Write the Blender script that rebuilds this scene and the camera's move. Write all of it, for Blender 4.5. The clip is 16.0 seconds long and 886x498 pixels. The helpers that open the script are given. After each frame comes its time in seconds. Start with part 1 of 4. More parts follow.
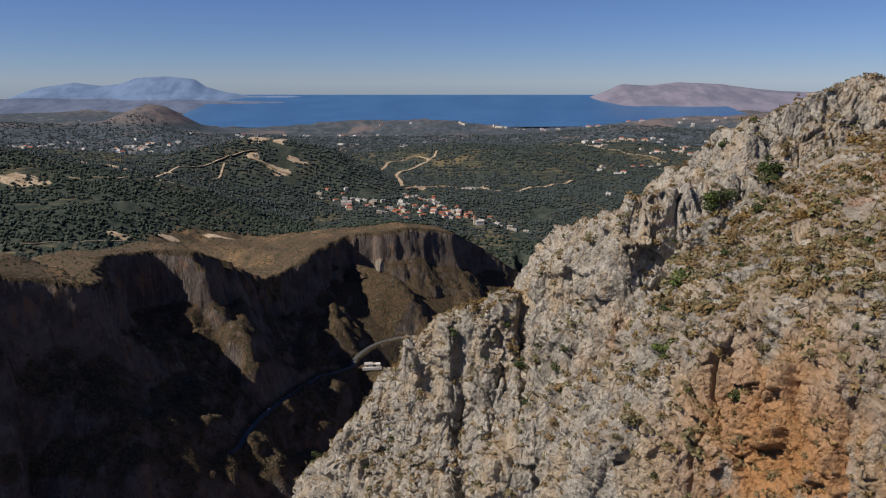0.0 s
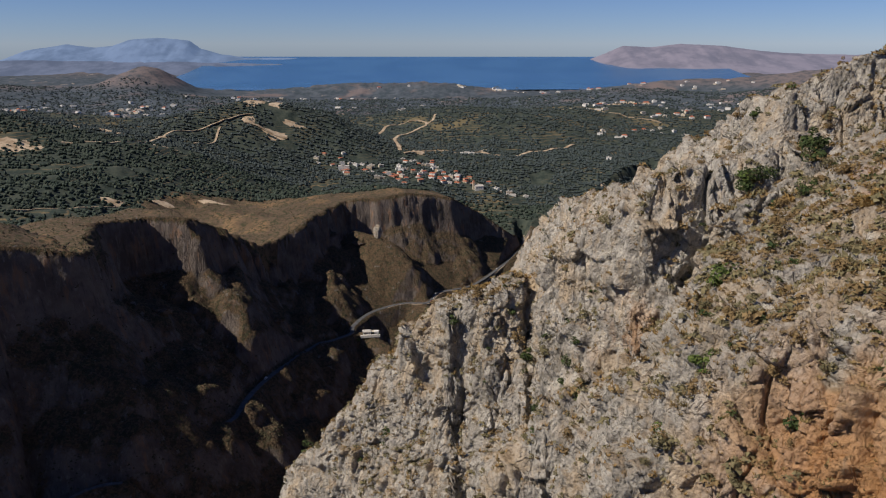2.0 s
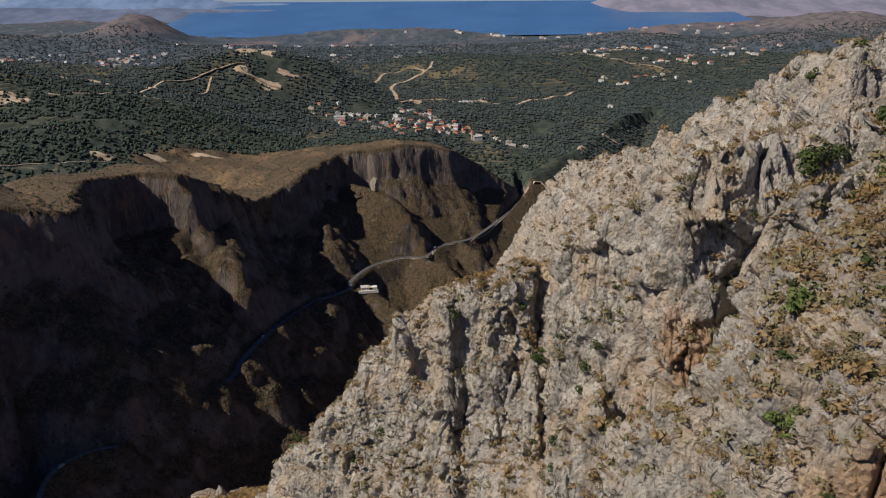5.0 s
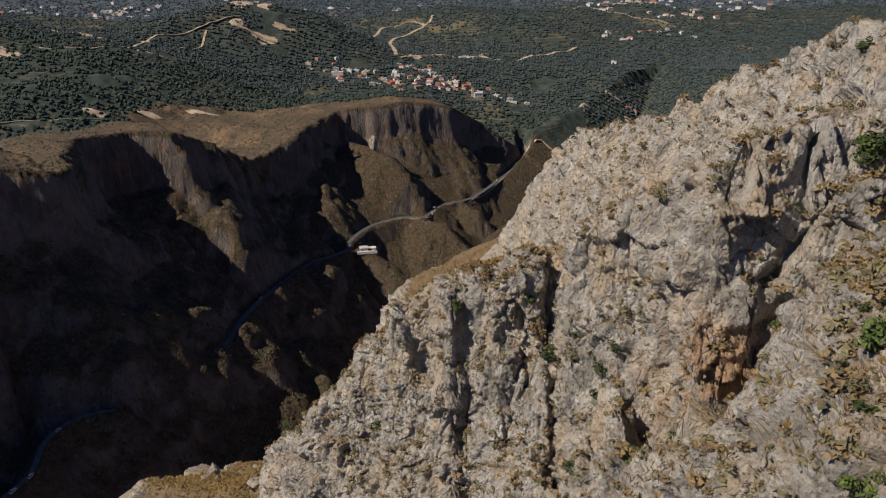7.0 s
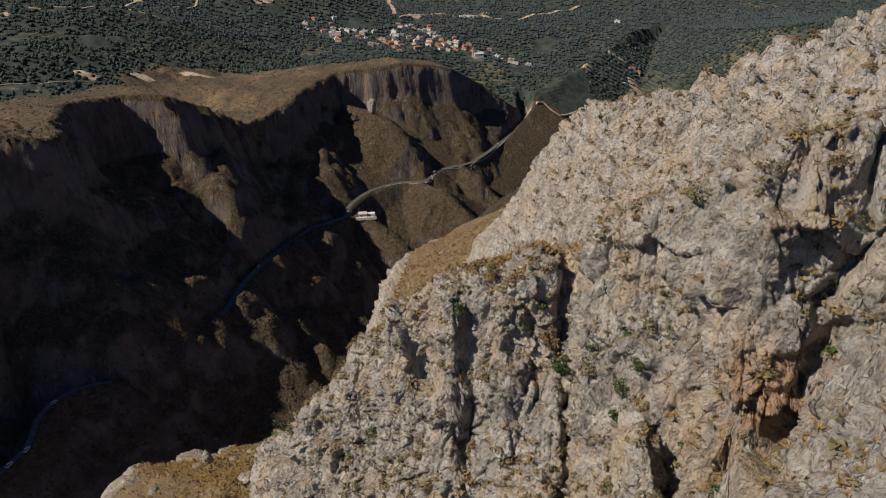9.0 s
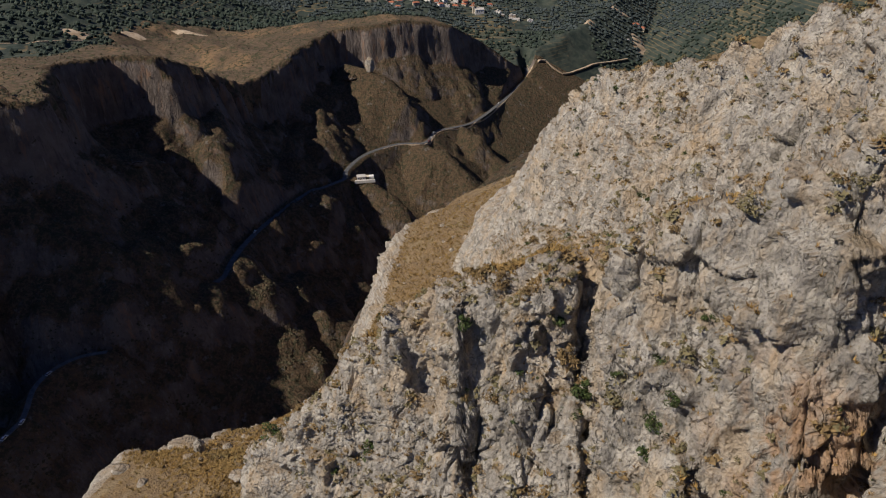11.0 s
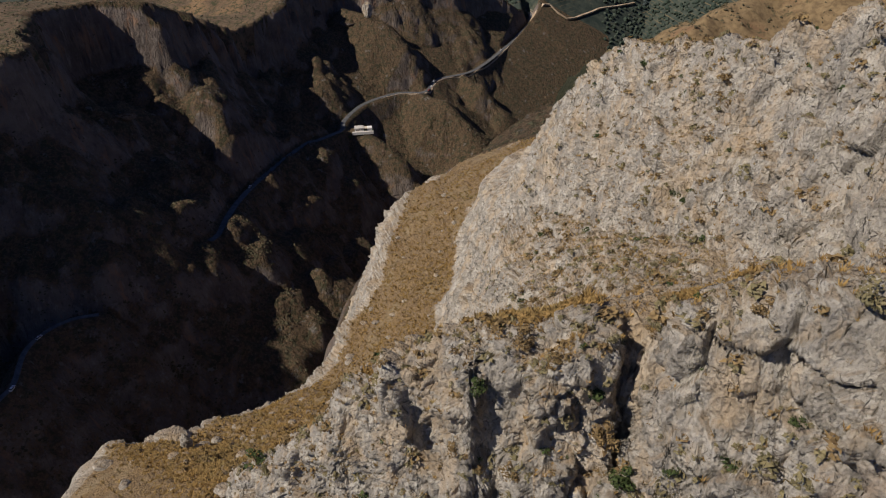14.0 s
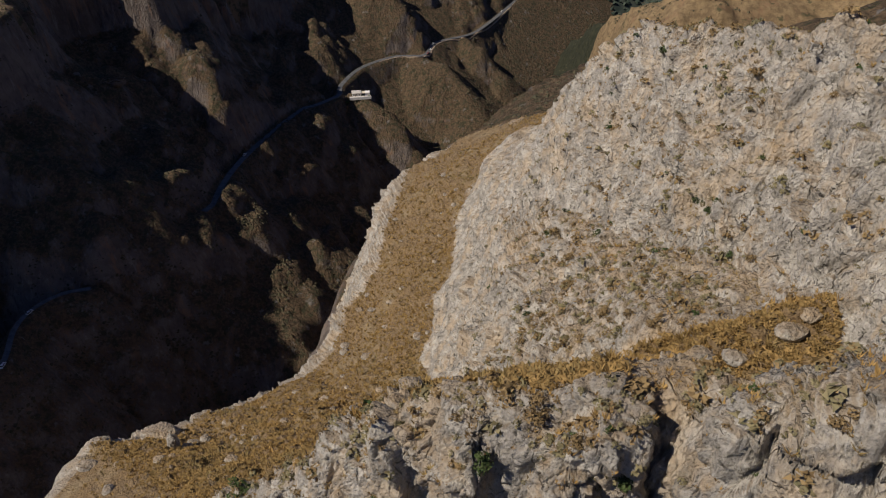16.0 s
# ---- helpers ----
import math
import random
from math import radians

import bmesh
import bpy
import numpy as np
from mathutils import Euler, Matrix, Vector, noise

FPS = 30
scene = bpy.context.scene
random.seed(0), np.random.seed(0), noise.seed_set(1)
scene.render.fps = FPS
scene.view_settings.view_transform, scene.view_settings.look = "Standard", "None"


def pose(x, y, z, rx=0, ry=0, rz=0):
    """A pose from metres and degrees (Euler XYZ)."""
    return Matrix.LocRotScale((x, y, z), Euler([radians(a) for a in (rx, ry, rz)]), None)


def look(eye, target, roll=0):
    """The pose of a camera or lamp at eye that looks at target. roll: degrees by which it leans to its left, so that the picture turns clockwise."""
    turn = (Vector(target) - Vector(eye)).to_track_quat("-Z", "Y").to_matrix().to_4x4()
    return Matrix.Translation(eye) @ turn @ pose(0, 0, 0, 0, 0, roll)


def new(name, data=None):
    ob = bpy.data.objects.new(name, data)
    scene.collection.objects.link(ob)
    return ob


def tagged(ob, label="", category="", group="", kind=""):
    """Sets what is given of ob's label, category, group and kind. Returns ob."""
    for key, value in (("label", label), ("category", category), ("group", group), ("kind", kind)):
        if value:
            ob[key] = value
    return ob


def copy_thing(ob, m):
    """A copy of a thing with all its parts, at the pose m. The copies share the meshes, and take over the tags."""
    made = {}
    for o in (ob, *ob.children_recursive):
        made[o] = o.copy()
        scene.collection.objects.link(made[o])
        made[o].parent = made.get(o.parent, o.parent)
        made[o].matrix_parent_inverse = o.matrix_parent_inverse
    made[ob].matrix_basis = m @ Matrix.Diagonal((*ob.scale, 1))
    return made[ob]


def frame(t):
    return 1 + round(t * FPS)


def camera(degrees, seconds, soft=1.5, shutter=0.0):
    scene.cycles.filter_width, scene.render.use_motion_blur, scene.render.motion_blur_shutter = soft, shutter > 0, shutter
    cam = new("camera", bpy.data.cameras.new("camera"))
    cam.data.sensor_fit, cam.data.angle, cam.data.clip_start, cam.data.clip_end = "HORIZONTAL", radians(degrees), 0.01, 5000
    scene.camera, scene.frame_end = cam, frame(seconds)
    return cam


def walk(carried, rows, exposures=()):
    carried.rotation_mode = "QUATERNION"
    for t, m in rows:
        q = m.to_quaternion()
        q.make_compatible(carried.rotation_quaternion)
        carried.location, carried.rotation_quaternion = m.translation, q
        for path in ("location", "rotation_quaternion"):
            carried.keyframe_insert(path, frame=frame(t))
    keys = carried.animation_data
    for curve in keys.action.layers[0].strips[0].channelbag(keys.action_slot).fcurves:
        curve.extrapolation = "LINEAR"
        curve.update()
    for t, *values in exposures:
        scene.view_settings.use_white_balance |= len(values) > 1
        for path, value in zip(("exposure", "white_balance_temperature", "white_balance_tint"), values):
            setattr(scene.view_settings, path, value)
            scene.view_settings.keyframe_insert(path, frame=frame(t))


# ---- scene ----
cam = camera(62.7, 16.0, soft=1.15)
PATH = [
    (0, (2.606, 2.46, 299.958), (2.578, 4.409, 299.511), 0.0),
    (0.5, (2.557, 5.713, 299.976), (2.53, 7.657, 299.504), 0.0),
    (1, (2.512, 8.888, 299.969), (2.485, 10.826, 299.474), -0.0),
    (1.5, (2.426, 12.029, 299.958), (2.401, 13.96, 299.438), -0.0),
    (2, (2.34, 15.075, 299.937), (2.316, 17.0, 299.394), -0.0),
    (2.5, (2.258, 18.121, 299.993), (2.235, 20.038, 299.425), -0.1),
    (3, (2.238, 21.142, 300.077), (2.216, 23.052, 299.484), -0.1),
    (3.5, (2.214, 24.192, 300.203), (2.192, 26.094, 299.585), -0.1),
    (4, (2.248, 27.124, 300.32), (2.227, 29.019, 299.679), -0.2),
    (4.2, (2.235, 28.252, 300.345), (2.214, 30.145, 299.7), -0.4),
    (6.3, (1.916, 39.451, 300.992), (1.899, 41.304, 300.238), -0.3),
    (6.5, (1.873, 40.545, 301.01), (1.854, 42.393, 300.246), -0.2),
    (7, (1.747, 43.287, 301.041), (1.728, 45.125, 300.254), -0.2),
    (7.5, (1.616, 46.179, 301.08), (1.598, 48.006, 300.268), -0.2),
    (8, (1.553, 49.088, 301.094), (1.535, 50.905, 300.26), -0.2),
    (8.5, (1.527, 51.969, 301.096), (1.509, 53.775, 300.237), -0.3),
    (9, (1.526, 54.932, 301.089), (1.507, 56.726, 300.206), -0.3),
    (11.3, (0.964, 69.447, 300.72), (0.945, 71.183, 299.726), -0.5),
    (11.5, (0.874, 70.692, 300.724), (0.856, 72.424, 299.725), -0.3),
    (12, (0.662, 73.745, 300.809), (0.644, 75.465, 299.788), -0.3),
    (12.5, (0.416, 76.742, 300.921), (0.399, 78.447, 299.876), -0.3),
    (13, (0.24, 79.684, 301.042), (0.223, 81.375, 299.974), -0.3),
    (13.5, (0.074, 82.717, 301.149), (0.058, 84.394, 300.058), -0.3),
    (14, (0.024, 85.83, 301.252), (0.007, 87.492, 300.139), -0.3),
    (14.5, (-0.039, 89.003, 301.292), (-0.056, 90.65, 300.157), -0.3),
    (15, (0.011, 92.141, 301.332), (-0.006, 93.773, 300.175), -0.3),
    (15.5, (-0.057, 95.377, 301.405), (-0.074, 96.993, 300.226), -0.2),
    (16, (-0.095, 98.573, 301.464), (-0.109, 100.173, 300.264), -0.1),
]
walk(cam, [(t, look(eye, target, roll)) for t, eye, target, roll in PATH])

# ---- light ----
SUN_FROM = Vector((-0.91, -0.35, 0.97)).normalized()      # towards the sun: west, somewhat south
sun = new("sun", bpy.data.lights.new("sun", "SUN"))
sun.data.energy, sun.data.angle, sun.data.color = 5.2, radians(0.53), (1.0, 0.9, 0.78)
sun.matrix_world = look((0, 0, 900), Vector((0, 0, 900)) - SUN_FROM)
world = bpy.data.worlds.new("world")
scene.world = world
world.use_nodes = True
wn, wl = world.node_tree.nodes, world.node_tree.links
sky = wn.new("ShaderNodeTexSky")
sky.sky_type, sky.sun_disc = "NISHITA", False
sky.sun_elevation = math.asin(SUN_FROM.z)
sky.sun_rotation = math.atan2(SUN_FROM.x, SUN_FROM.y)
sky.altitude, sky.air_density, sky.dust_density, sky.ozone_density = 2500, 1.0, 0.15, 6.0
tint = wn.new("ShaderNodeMix")
tint.data_type, tint.blend_type = "RGBA", "MULTIPLY"
tint.inputs[0].default_value, tint.inputs[7].default_value = 1.0, (0.77, 0.82, 1.07, 1)
wl.new(sky.outputs[0], tint.inputs[6])
wl.new(tint.outputs[2], wn["Background"].inputs[0])
wn["Background"].inputs[1].default_value = 0.068
scene.view_settings.exposure = 0.0


# ---- noise and shape arithmetic ----
def mixed(i, j, k, seed):
    h = (i * 374761393 + j * 668265263 + k * 2147483647 + seed * 974634777) & 0xFFFFFFFF
    h = ((h ^ (h >> 13)) * 1274126177) & 0xFFFFFFFF
    h = ((h ^ (h >> 16)) * 2246822519) & 0xFFFFFFFF
    return h ^ (h >> 13)


def hash3(i, j, k, seed):
    return (mixed(i, j, k, seed) & 0xFFFFFF) / float(0xFFFFFF)


def vnoise(p, seed=0):
    """Smooth value noise, -1 to 1, at points p (N, 3)."""
    i = np.floor(p).astype(np.int64)
    f = p - i
    f = f * f * f * (f * (f * 6 - 15) + 10)
    out = 0.0
    for a in (0, 1):
        wa = f[:, 0] if a else 1 - f[:, 0]
        for b in (0, 1):
            wb = wa * (f[:, 1] if b else 1 - f[:, 1])
            for c in (0, 1):
                out = out + wb * (f[:, 2] if c else 1 - f[:, 2]) * hash3(i[:, 0] + a, i[:, 1] + b, i[:, 2] + c, seed)
    return out * 2 - 1


def fbm(p, octaves=4, seed=0, gain=0.5, lac=2.03):
    out, amp, tot = 0.0, 1.0, 0.0
    for o in range(octaves):
        out = out + amp * vnoise(p * lac ** o + 17.3 * o, seed + o)
        tot += amp
        amp *= gain
    return out / tot


def ridged(p, octaves=4, seed=0):
    out, amp, tot = 0.0, 1.0, 0.0
    for o in range(octaves):
        out = out + amp * (1 - 2 * np.abs(vnoise(p * 2.07 ** o + 9.1 * o, seed + o)))
        tot += amp
        amp *= 0.5
    return out / tot


def cells(p, seed=0):
    """Cell noise: distance to the nearest and the second point, the nearest cell's random number, and the offset from its point."""
    base = np.floor(p).astype(np.int64)
    f1 = np.full(len(p), 9.0)
    f2 = np.full(len(p), 9.0)
    rnd = np.zeros(len(p))
    off = np.zeros((len(p), 3))
    for a in (-1, 0, 1):
        for b in (-1, 0, 1):
            for c in (-1, 0, 1):
                i, j, k = base[:, 0] + a, base[:, 1] + b, base[:, 2] + c
                h = mixed(i, j, k, seed)
                o = np.stack([p[:, 0] - i - 0.1 - (h & 1023) / 1279.0, p[:, 1] - j - 0.1 - ((h >> 10) & 1023) / 1279.0,
                              p[:, 2] - k - 0.1 - ((h >> 20) & 1023) / 1279.0], 1)
                d = np.sqrt((o * o).sum(1))
                near = d < f1
                f2 = np.where(near, f1, np.minimum(f2, d))
                rnd = np.where(near, ((h * 2654435761) >> 9 & 0xFFFF) / 65535.0, rnd)
                off[near] = o[near]
                f1 = np.where(near, d, f1)
    return f1, f2, rnd, off


def step(a, b, v):
    t = np.clip((v - a) / (b - a), 0, 1)
    return t * t * (3 - 2 * t)


def along(line, x, y, soft=0.0):
    """Distance from the polyline (plan), signed (positive: to the right of its run), and its z at the nearest place.
    soft: metres over which the z of stretches nearly as close is blended in."""
    best = np.full(x.shape, 1e9)
    sign = np.zeros(x.shape)
    zz = np.zeros(x.shape)
    every = []
    for (ax, ay, az), (bx, by, bz) in zip(line[:-1], line[1:]):
        dx, dy = bx - ax, by - ay
        t = np.clip(((x - ax) * dx + (y - ay) * dy) / (dx * dx + dy * dy), 0, 1)
        d = np.hypot(x - ax - t * dx, y - ay - t * dy)
        near = d < best - 1e-9
        best = np.where(near, d, best)
        sign = np.where(near, np.sign((x - ax) * dy - (y - ay) * dx), sign)
        z = az + t * (bz - az)
        zz = np.where(near, z, zz)
        if soft:
            every.append((d, z))
    if soft:
        top = bot = 0.0
        for d, z in every:
            w = np.exp(-(d - best) / soft)
            top, bot = top + w * z, bot + w
        zz = top / bot
    return best * np.where(sign == 0, 1, sign), zz


def col3(x, y, z):
    return np.stack([np.broadcast_to(v, np.broadcast(x, y, z).shape).ravel() for v in (x, y, z)], 1).astype(float)


# ---- the lie of the land: crests, rims and roads as plan lines (x, y, z) ----
RIDGE = [(150, 80, 329), (110, 100, 316), (85, 114, 308), (69, 122, 302), (52, 124, 294.5), (50.5, 133, 292.5), (53, 150, 287.5), (52, 165, 282), (50.5, 173, 278), (47, 183, 272.5),
         (46.5, 192, 267.5), (42, 211, 261), (37, 226, 256.3), (32, 237, 250.3), (27, 244, 240), (22, 258, 217), (15, 280, 188), (2, 310, 158)]
CREST = [(44, 112.5, 286.5), (38, 112.5, 285), (34.5, 111.5, 283.8), (30, 113, 283), (29, 117, 281), (26, 123, 275), (23.5, 125.5, 272), (20.3, 128.5, 269), (19.4, 132.5, 264.6), (17.3, 135.5, 261.5),
         (12, 135.3, 261), (6.7, 137, 258), (2, 139.5, 255.5), (-3.2, 143.3, 249.8), (-6, 147, 245.8), (-10, 149, 240), (-18.4, 152.5, 227), (-25.8, 157, 217.3), (-33, 165.5, 204.3), (-44, 177, 174), (-60, 192, 136)]
BULGE = [(-30, 1.0), (-23, 1.6), (-20, 0.2), (-16, 1.6), (-12, -0.3), (-9, 0.8), (-5, -0.2), (-2, -1.2), (1.6, 2.2), (4.6, -1.4), (8, 3.4), (11.5, 1.6), (14, 1.2), (15.6, -2.4), (17.5, 0.4), (24, 0.0)]
SPUR = [(120, -90, 322), (80, -40, 305), (60, 20, 296), (46, 50, 288), (40, 60, 284), (35, 67, 281), (31, 71.5, 279), (27, 75.5, 277), (23, 78.5, 270), (19, 82, 260), (12, 88, 238), (0, 100, 190), (-25, 125, 110)]
RIB = [(29, 78, 276), (24, 82.8, 271), (21.5, 88, 264.8), (19, 94.5, 260), (15, 96, 256.5), (11.5, 95, 252.5), (6, 94, 244), (-2, 92, 228), (-14, 94, 200)]
GULLY = [(50, 100, 287), (46.5, 102, 283), (41, 105, 274), (36.5, 105.5, 263.5), (32.5, 107.3, 256.5), (28, 106.5, 250), (22, 106, 245), (10, 108, 230), (-10, 112, 196), (-40, 120, 140)]
BACK = [(95, 500, 110), (126, 530, 140), (158, 553, 160), (175, 570, 164), (197, 584, 168), (219, 597, 171), (276, 597, 186), (400, 560, 205)]
EDGE = [(-150, 120, 95), (-112, 175, 132), (-95, 200, 152), (-94, 219, 148), (-83, 224, 147), (-71, 232, 142), (-60, 246, 136), (-46, 256, 136), (-37, 275, 141), (-29, 288, 150),
        (-23, 315, 159), (-18, 335, 161), (-8, 350, 160), (16, 375, 161), (36, 390, 162), (90, 420, 160), (160, 470, 130), (400, 520, 100)]
# the rim's first points lie out of view, heightened to shade the lower gorge
RIM = [(-600, -100, 380), (-500, 200, 350), (-415, 390, 295), (-366, 455, 228), (-328, 500, 170), (-272, 522, 152), (-266, 556, 150), (-308, 632, 148), (-290, 676, 143), (-252, 692, 139), (-224, 745, 112), (-207, 815, 76), (-196, 860, 77), (-182, 905, 86), (-148, 1012, 86),
       (-64, 1050, 92), (1, 1082, 79), (46, 1130, 44), (103, 1162, 0), (180, 1260, 20)]
RIVER = [(-190, -100, -70), (-175, 200, -80), (-150, 360, -85), (-125, 470, -85), (-95, 600, -84), (-20, 780, -86), (110, 900, -105), (190, 980, -112), (250, 1080, -92),
         (300, 1200, -55), (370, 1400, 12), (430, 1560, 50)]
# the road runs in two lengths, with a tunnel between them
ROAD_SOUTH = [(-250, 250, 34), (-233, 348, 29), (-231, 364, 28), (-238, 390, 27), (-236, 408, 26), (-226, 422, 25), (-212, 428, 24)]
ROAD_NORTH = [(-172, 522, 16), (-169, 534, 14), (-170, 561, 12), (-169, 595, 8), (-163, 635, 4), (-146, 719, -8), (-123, 764, -15), (-112, 786, -18), (-113, 815, -20), (-97, 865, -22), (-62, 902, -24),
              (-29, 909, -25), (-14, 952, -26), (32, 990, -28), (79, 1082, -28), (119, 1171, -22), (118, 1217, -15)]


def road_at(x, y):
    a, za = along(ROAD_SOUTH, x, y)
    b, zb = along(ROAD_NORTH, x, y)
    first = np.abs(a) < np.abs(b)
    return np.where(first, np.abs(a), np.abs(b)), np.where(first, za, zb)


def massif(x, y, parts=False):
    """Height of the sunlit crag: ridge, grass slope, fin, near spur, rib and gully. parts: also how far it is open grass."""
    w1 = fbm(col3(x / 11.0, y / 11.0, 4.0), 3, 21).reshape(x.shape)
    w2 = fbm(col3(x / 4.0, y / 4.0, 5.0), 2, 22).reshape(x.shape)
    de, ze = along(EDGE, x + 3 * w1, y + 2 * w2, 4.0)
    grass = np.where(de > 0, ze - 0.8 + 0.63 * de, ze + 2.4 * de) + 1.2 * w1
    grass = np.minimum(grass, 262 + 0.25 * (x - 27) - 0.28 * np.maximum(y - 140, 0) + 1.5 * w1)
    # the grassy terrace between the front wall and the ridge
    shelf = 244 + 0.42 * (x - 28) + 0.8 * w1 - 0.5 * np.maximum(22 - x, 0) - 1.6 * np.maximum(12 - x, 0) + 0.6 * (np.clip(y, 144, 157) - 154) - 0.35 * np.maximum(y - 157, 0) - 1.2 * np.maximum(144 - y, 0)
    shelf = np.where(x < 62, shelf, -99)
    d, z = along(RIDGE, x, y, 3.0)
    west = np.interp(y, [124, 150, 176, 190], [2.0, 2.9, 2.6, 2.05])
    ridge = z + 0.8 * w1 + 0.6 * w2 - np.abs(d + 2 * w1 * (d < 0)) * np.where(d > 0, 0.75, west)
    out = np.maximum(np.maximum(grass, shelf), ridge)
    # the front wall: a steep face with pillars and clefts, and a back that falls to the terrace
    d, z = along(CREST, x + 0.5 * w2, y + 0.8 * w1, 1.2)
    o = np.maximum(-d - np.interp(x, [b[0] for b in BULGE], [b[1] for b in BULGE]) * step(0.5, 4, -d), 0)
    face = 0.8 * np.minimum(o, 1.8) + 5.2 * np.clip(o - 1.8, 0, 4.2) + 2.7 * np.clip(o - 6, 0, 34) + 1.2 * np.maximum(o - 40, 0)
    dome = 1.5 * np.minimum(o, 2) + 8.5 * np.clip(o - 2, 0, 12) + 1.2 * np.maximum(o - 14, 0)
    fin = z + 0.5 * w2 - face - (dome - face) * step(21, 25, x)
    back = z + 0.5 * w2 - 0.5 * np.maximum(d - 1, 0) - np.interp(x, [8, 18], [0.35, 1.1]) * np.maximum(d - 4, 0)
    front_side = step(-2, 2, -d) * step(-42, -34, x)
    out = np.where((d < 0) & (x < 46), np.maximum(fin, grass + 2.0 * d * step(-48, -38, x) - 70 * step(-42, -14, x)), np.maximum(out, back))
    d, z = along(SPUR, x + 1.2 * w1, y + 0.8 * w2)
    top = 277.5 + 0.55 * (x - 30) - 0.05 * (y - 80) + 1.2 * w1
    front = z + np.where(d < 0, d * 4.5 + 2.6 * np.minimum(-d, 3.0), 1.2 * d) + 0.6 * w2
    spur = np.minimum(np.maximum(top, z - 2), front)
    out = np.maximum(out, spur - np.maximum(y - 106, 0) * 1.0 - np.maximum(y - 116, 0) * 2.0)
    d, z = along(GULLY, x, y)
    out = np.minimum(out, z + np.where(d > 0, 5.0 * d, -1.5 * d) + 0.5)
    d, z = along(RIB, x, y)
    out = np.maximum(out, z + 0.8 * w2 - np.maximum(np.abs(d) - 0.6, 0) * 2.4)
    out = np.where(de < 0, np.minimum(out, ze + 2.4 * np.maximum(de, -70) + 1.0 * np.minimum(de + 70, 0)), out)
    d, z = along(BACK, x, y)
    out = np.maximum(out, z + 5 * w1 - np.abs(d) * np.where(d > 0, 0.42, 0.6) - 3.0 * np.maximum(130 - x, 0))
    if not parts:
        return out
    open_grass = (1 - step(0.3, 3.0, out - grass)) * step(2, 9, de) * (1 - front_side) * (1 - step(-3, 8, x - np.interp(y, [150, 200, 260, 320], [2, 8, 18, 40])))
    open_grass = np.maximum(open_grass, (1 - step(0.5, 2.5, out - shelf)) * step(10, 20, x) * (y > 138) * (1 - step(157, 160, y)))
    d = along(CREST, x, y)[0]
    open_grass = np.maximum(open_grass, step(0.8, 2.2, d) * (1 - step(14, 30, d)) * (1 - step(10, 17, x)) * step(-60, -40, x))
    open_grass = np.maximum(open_grass, 0.38 * step(82, 90, y + 0.3 * x) * (1 - step(0.5, 3, out - top)) * step(-6, 4, x - 36) * (y < 108))
    return out, np.clip(open_grass, 0, 1)


KNOLLS = [  # spurs that stand out from the shaded wall: crest lines, flank slope
    ([(-300, 622, 70), (-262, 606, 74), (-247, 596, 84), (-235, 588, 60), (-215, 572, 25)], 1.7),
    ([(-215, 722, 20), (-190, 706, 26), (-177, 700, 32), (-160, 690, 0)], 1.6),
    ([(-250, 516, 10), (-215, 506, 14), (-192, 502, 15), (-184, 498, 8), (-176, 490, -6)], 1.6),
    ([(-340, 474, 88), (-310, 472, 86), (-290, 474, 94), (-276, 472, 70), (-255, 468, 40)], 1.9),
    ([(-350, 400, 80), (-310, 400, 55), (-285, 397, 30), (-262, 393, 10)], 1.6),
    ([(-130, 985, 48), (-105, 975, 46), (-80, 962, 40), (-50, 945, 16), (-35, 936, -10)], 0.8),
    ([(-100, 790, -19), (-85, 784, -21), (-64, 775, -30), (-46, 765, -46), (-35, 757, -66)], 1.25),
    ([(-40, 905, -24), (-5, 886, -27), (20, 866, -50)], 0.8),
    ([(10, 975, -27), (40, 955, -36), (60, 945, -60)], 0.9),
]
HILLS = [  # x, y, height, spread across, spread along
    (-400, 1650, 88, 150, 130), (-560, 1560, 62, 170, 120), (-250, 1640, 45, 110, 120), (-850, 1330, 62, 260, 160), (-1250, 1500, 60, 330, 220),
    (110, 2050, 52, 280, 190), (420, 2350, 34, 330, 200), (-60, 2250, 30, 200, 160), (700, 2900, 46, 300, 200), (1250, 2700, 60, 350, 250),
    (-1310, 3250, 96, 150, 190), (-1520, 3180, 40, 330, 200), (-1850, 2950, 60, 260, 160), (-1100, 2900, 22, 240, 130), (-480, 3450, 44, 330, 120),
    (-60, 3400, 40, 260, 110), (1000, 3350, 58, 330, 130), (1650, 3250, 120, 420, 260), (-900, 2350, -18, 400, 250), (640, 1250, 60, 260, 260), (900, 900, 30, 350, 380),
]


# the crag has a finer mesh of its own, on a grid turned to run with its faces
CU, CV = (-238.0, 30.0), (30.0, 272.0)
EU, EV = np.array((0.76, -0.65)), np.array((0.65, 0.76))
UV_DET = EU[0] * EV[1] - EU[1] * EV[0]


def in_crag(x, y, inset):
    u, v = EU[0] * x + EU[1] * y, EV[0] * x + EV[1] * y
    return (u > CU[0] + inset) & (u < CU[1] - inset) & (v > CV[0] + inset) & (v < CV[1] - inset)


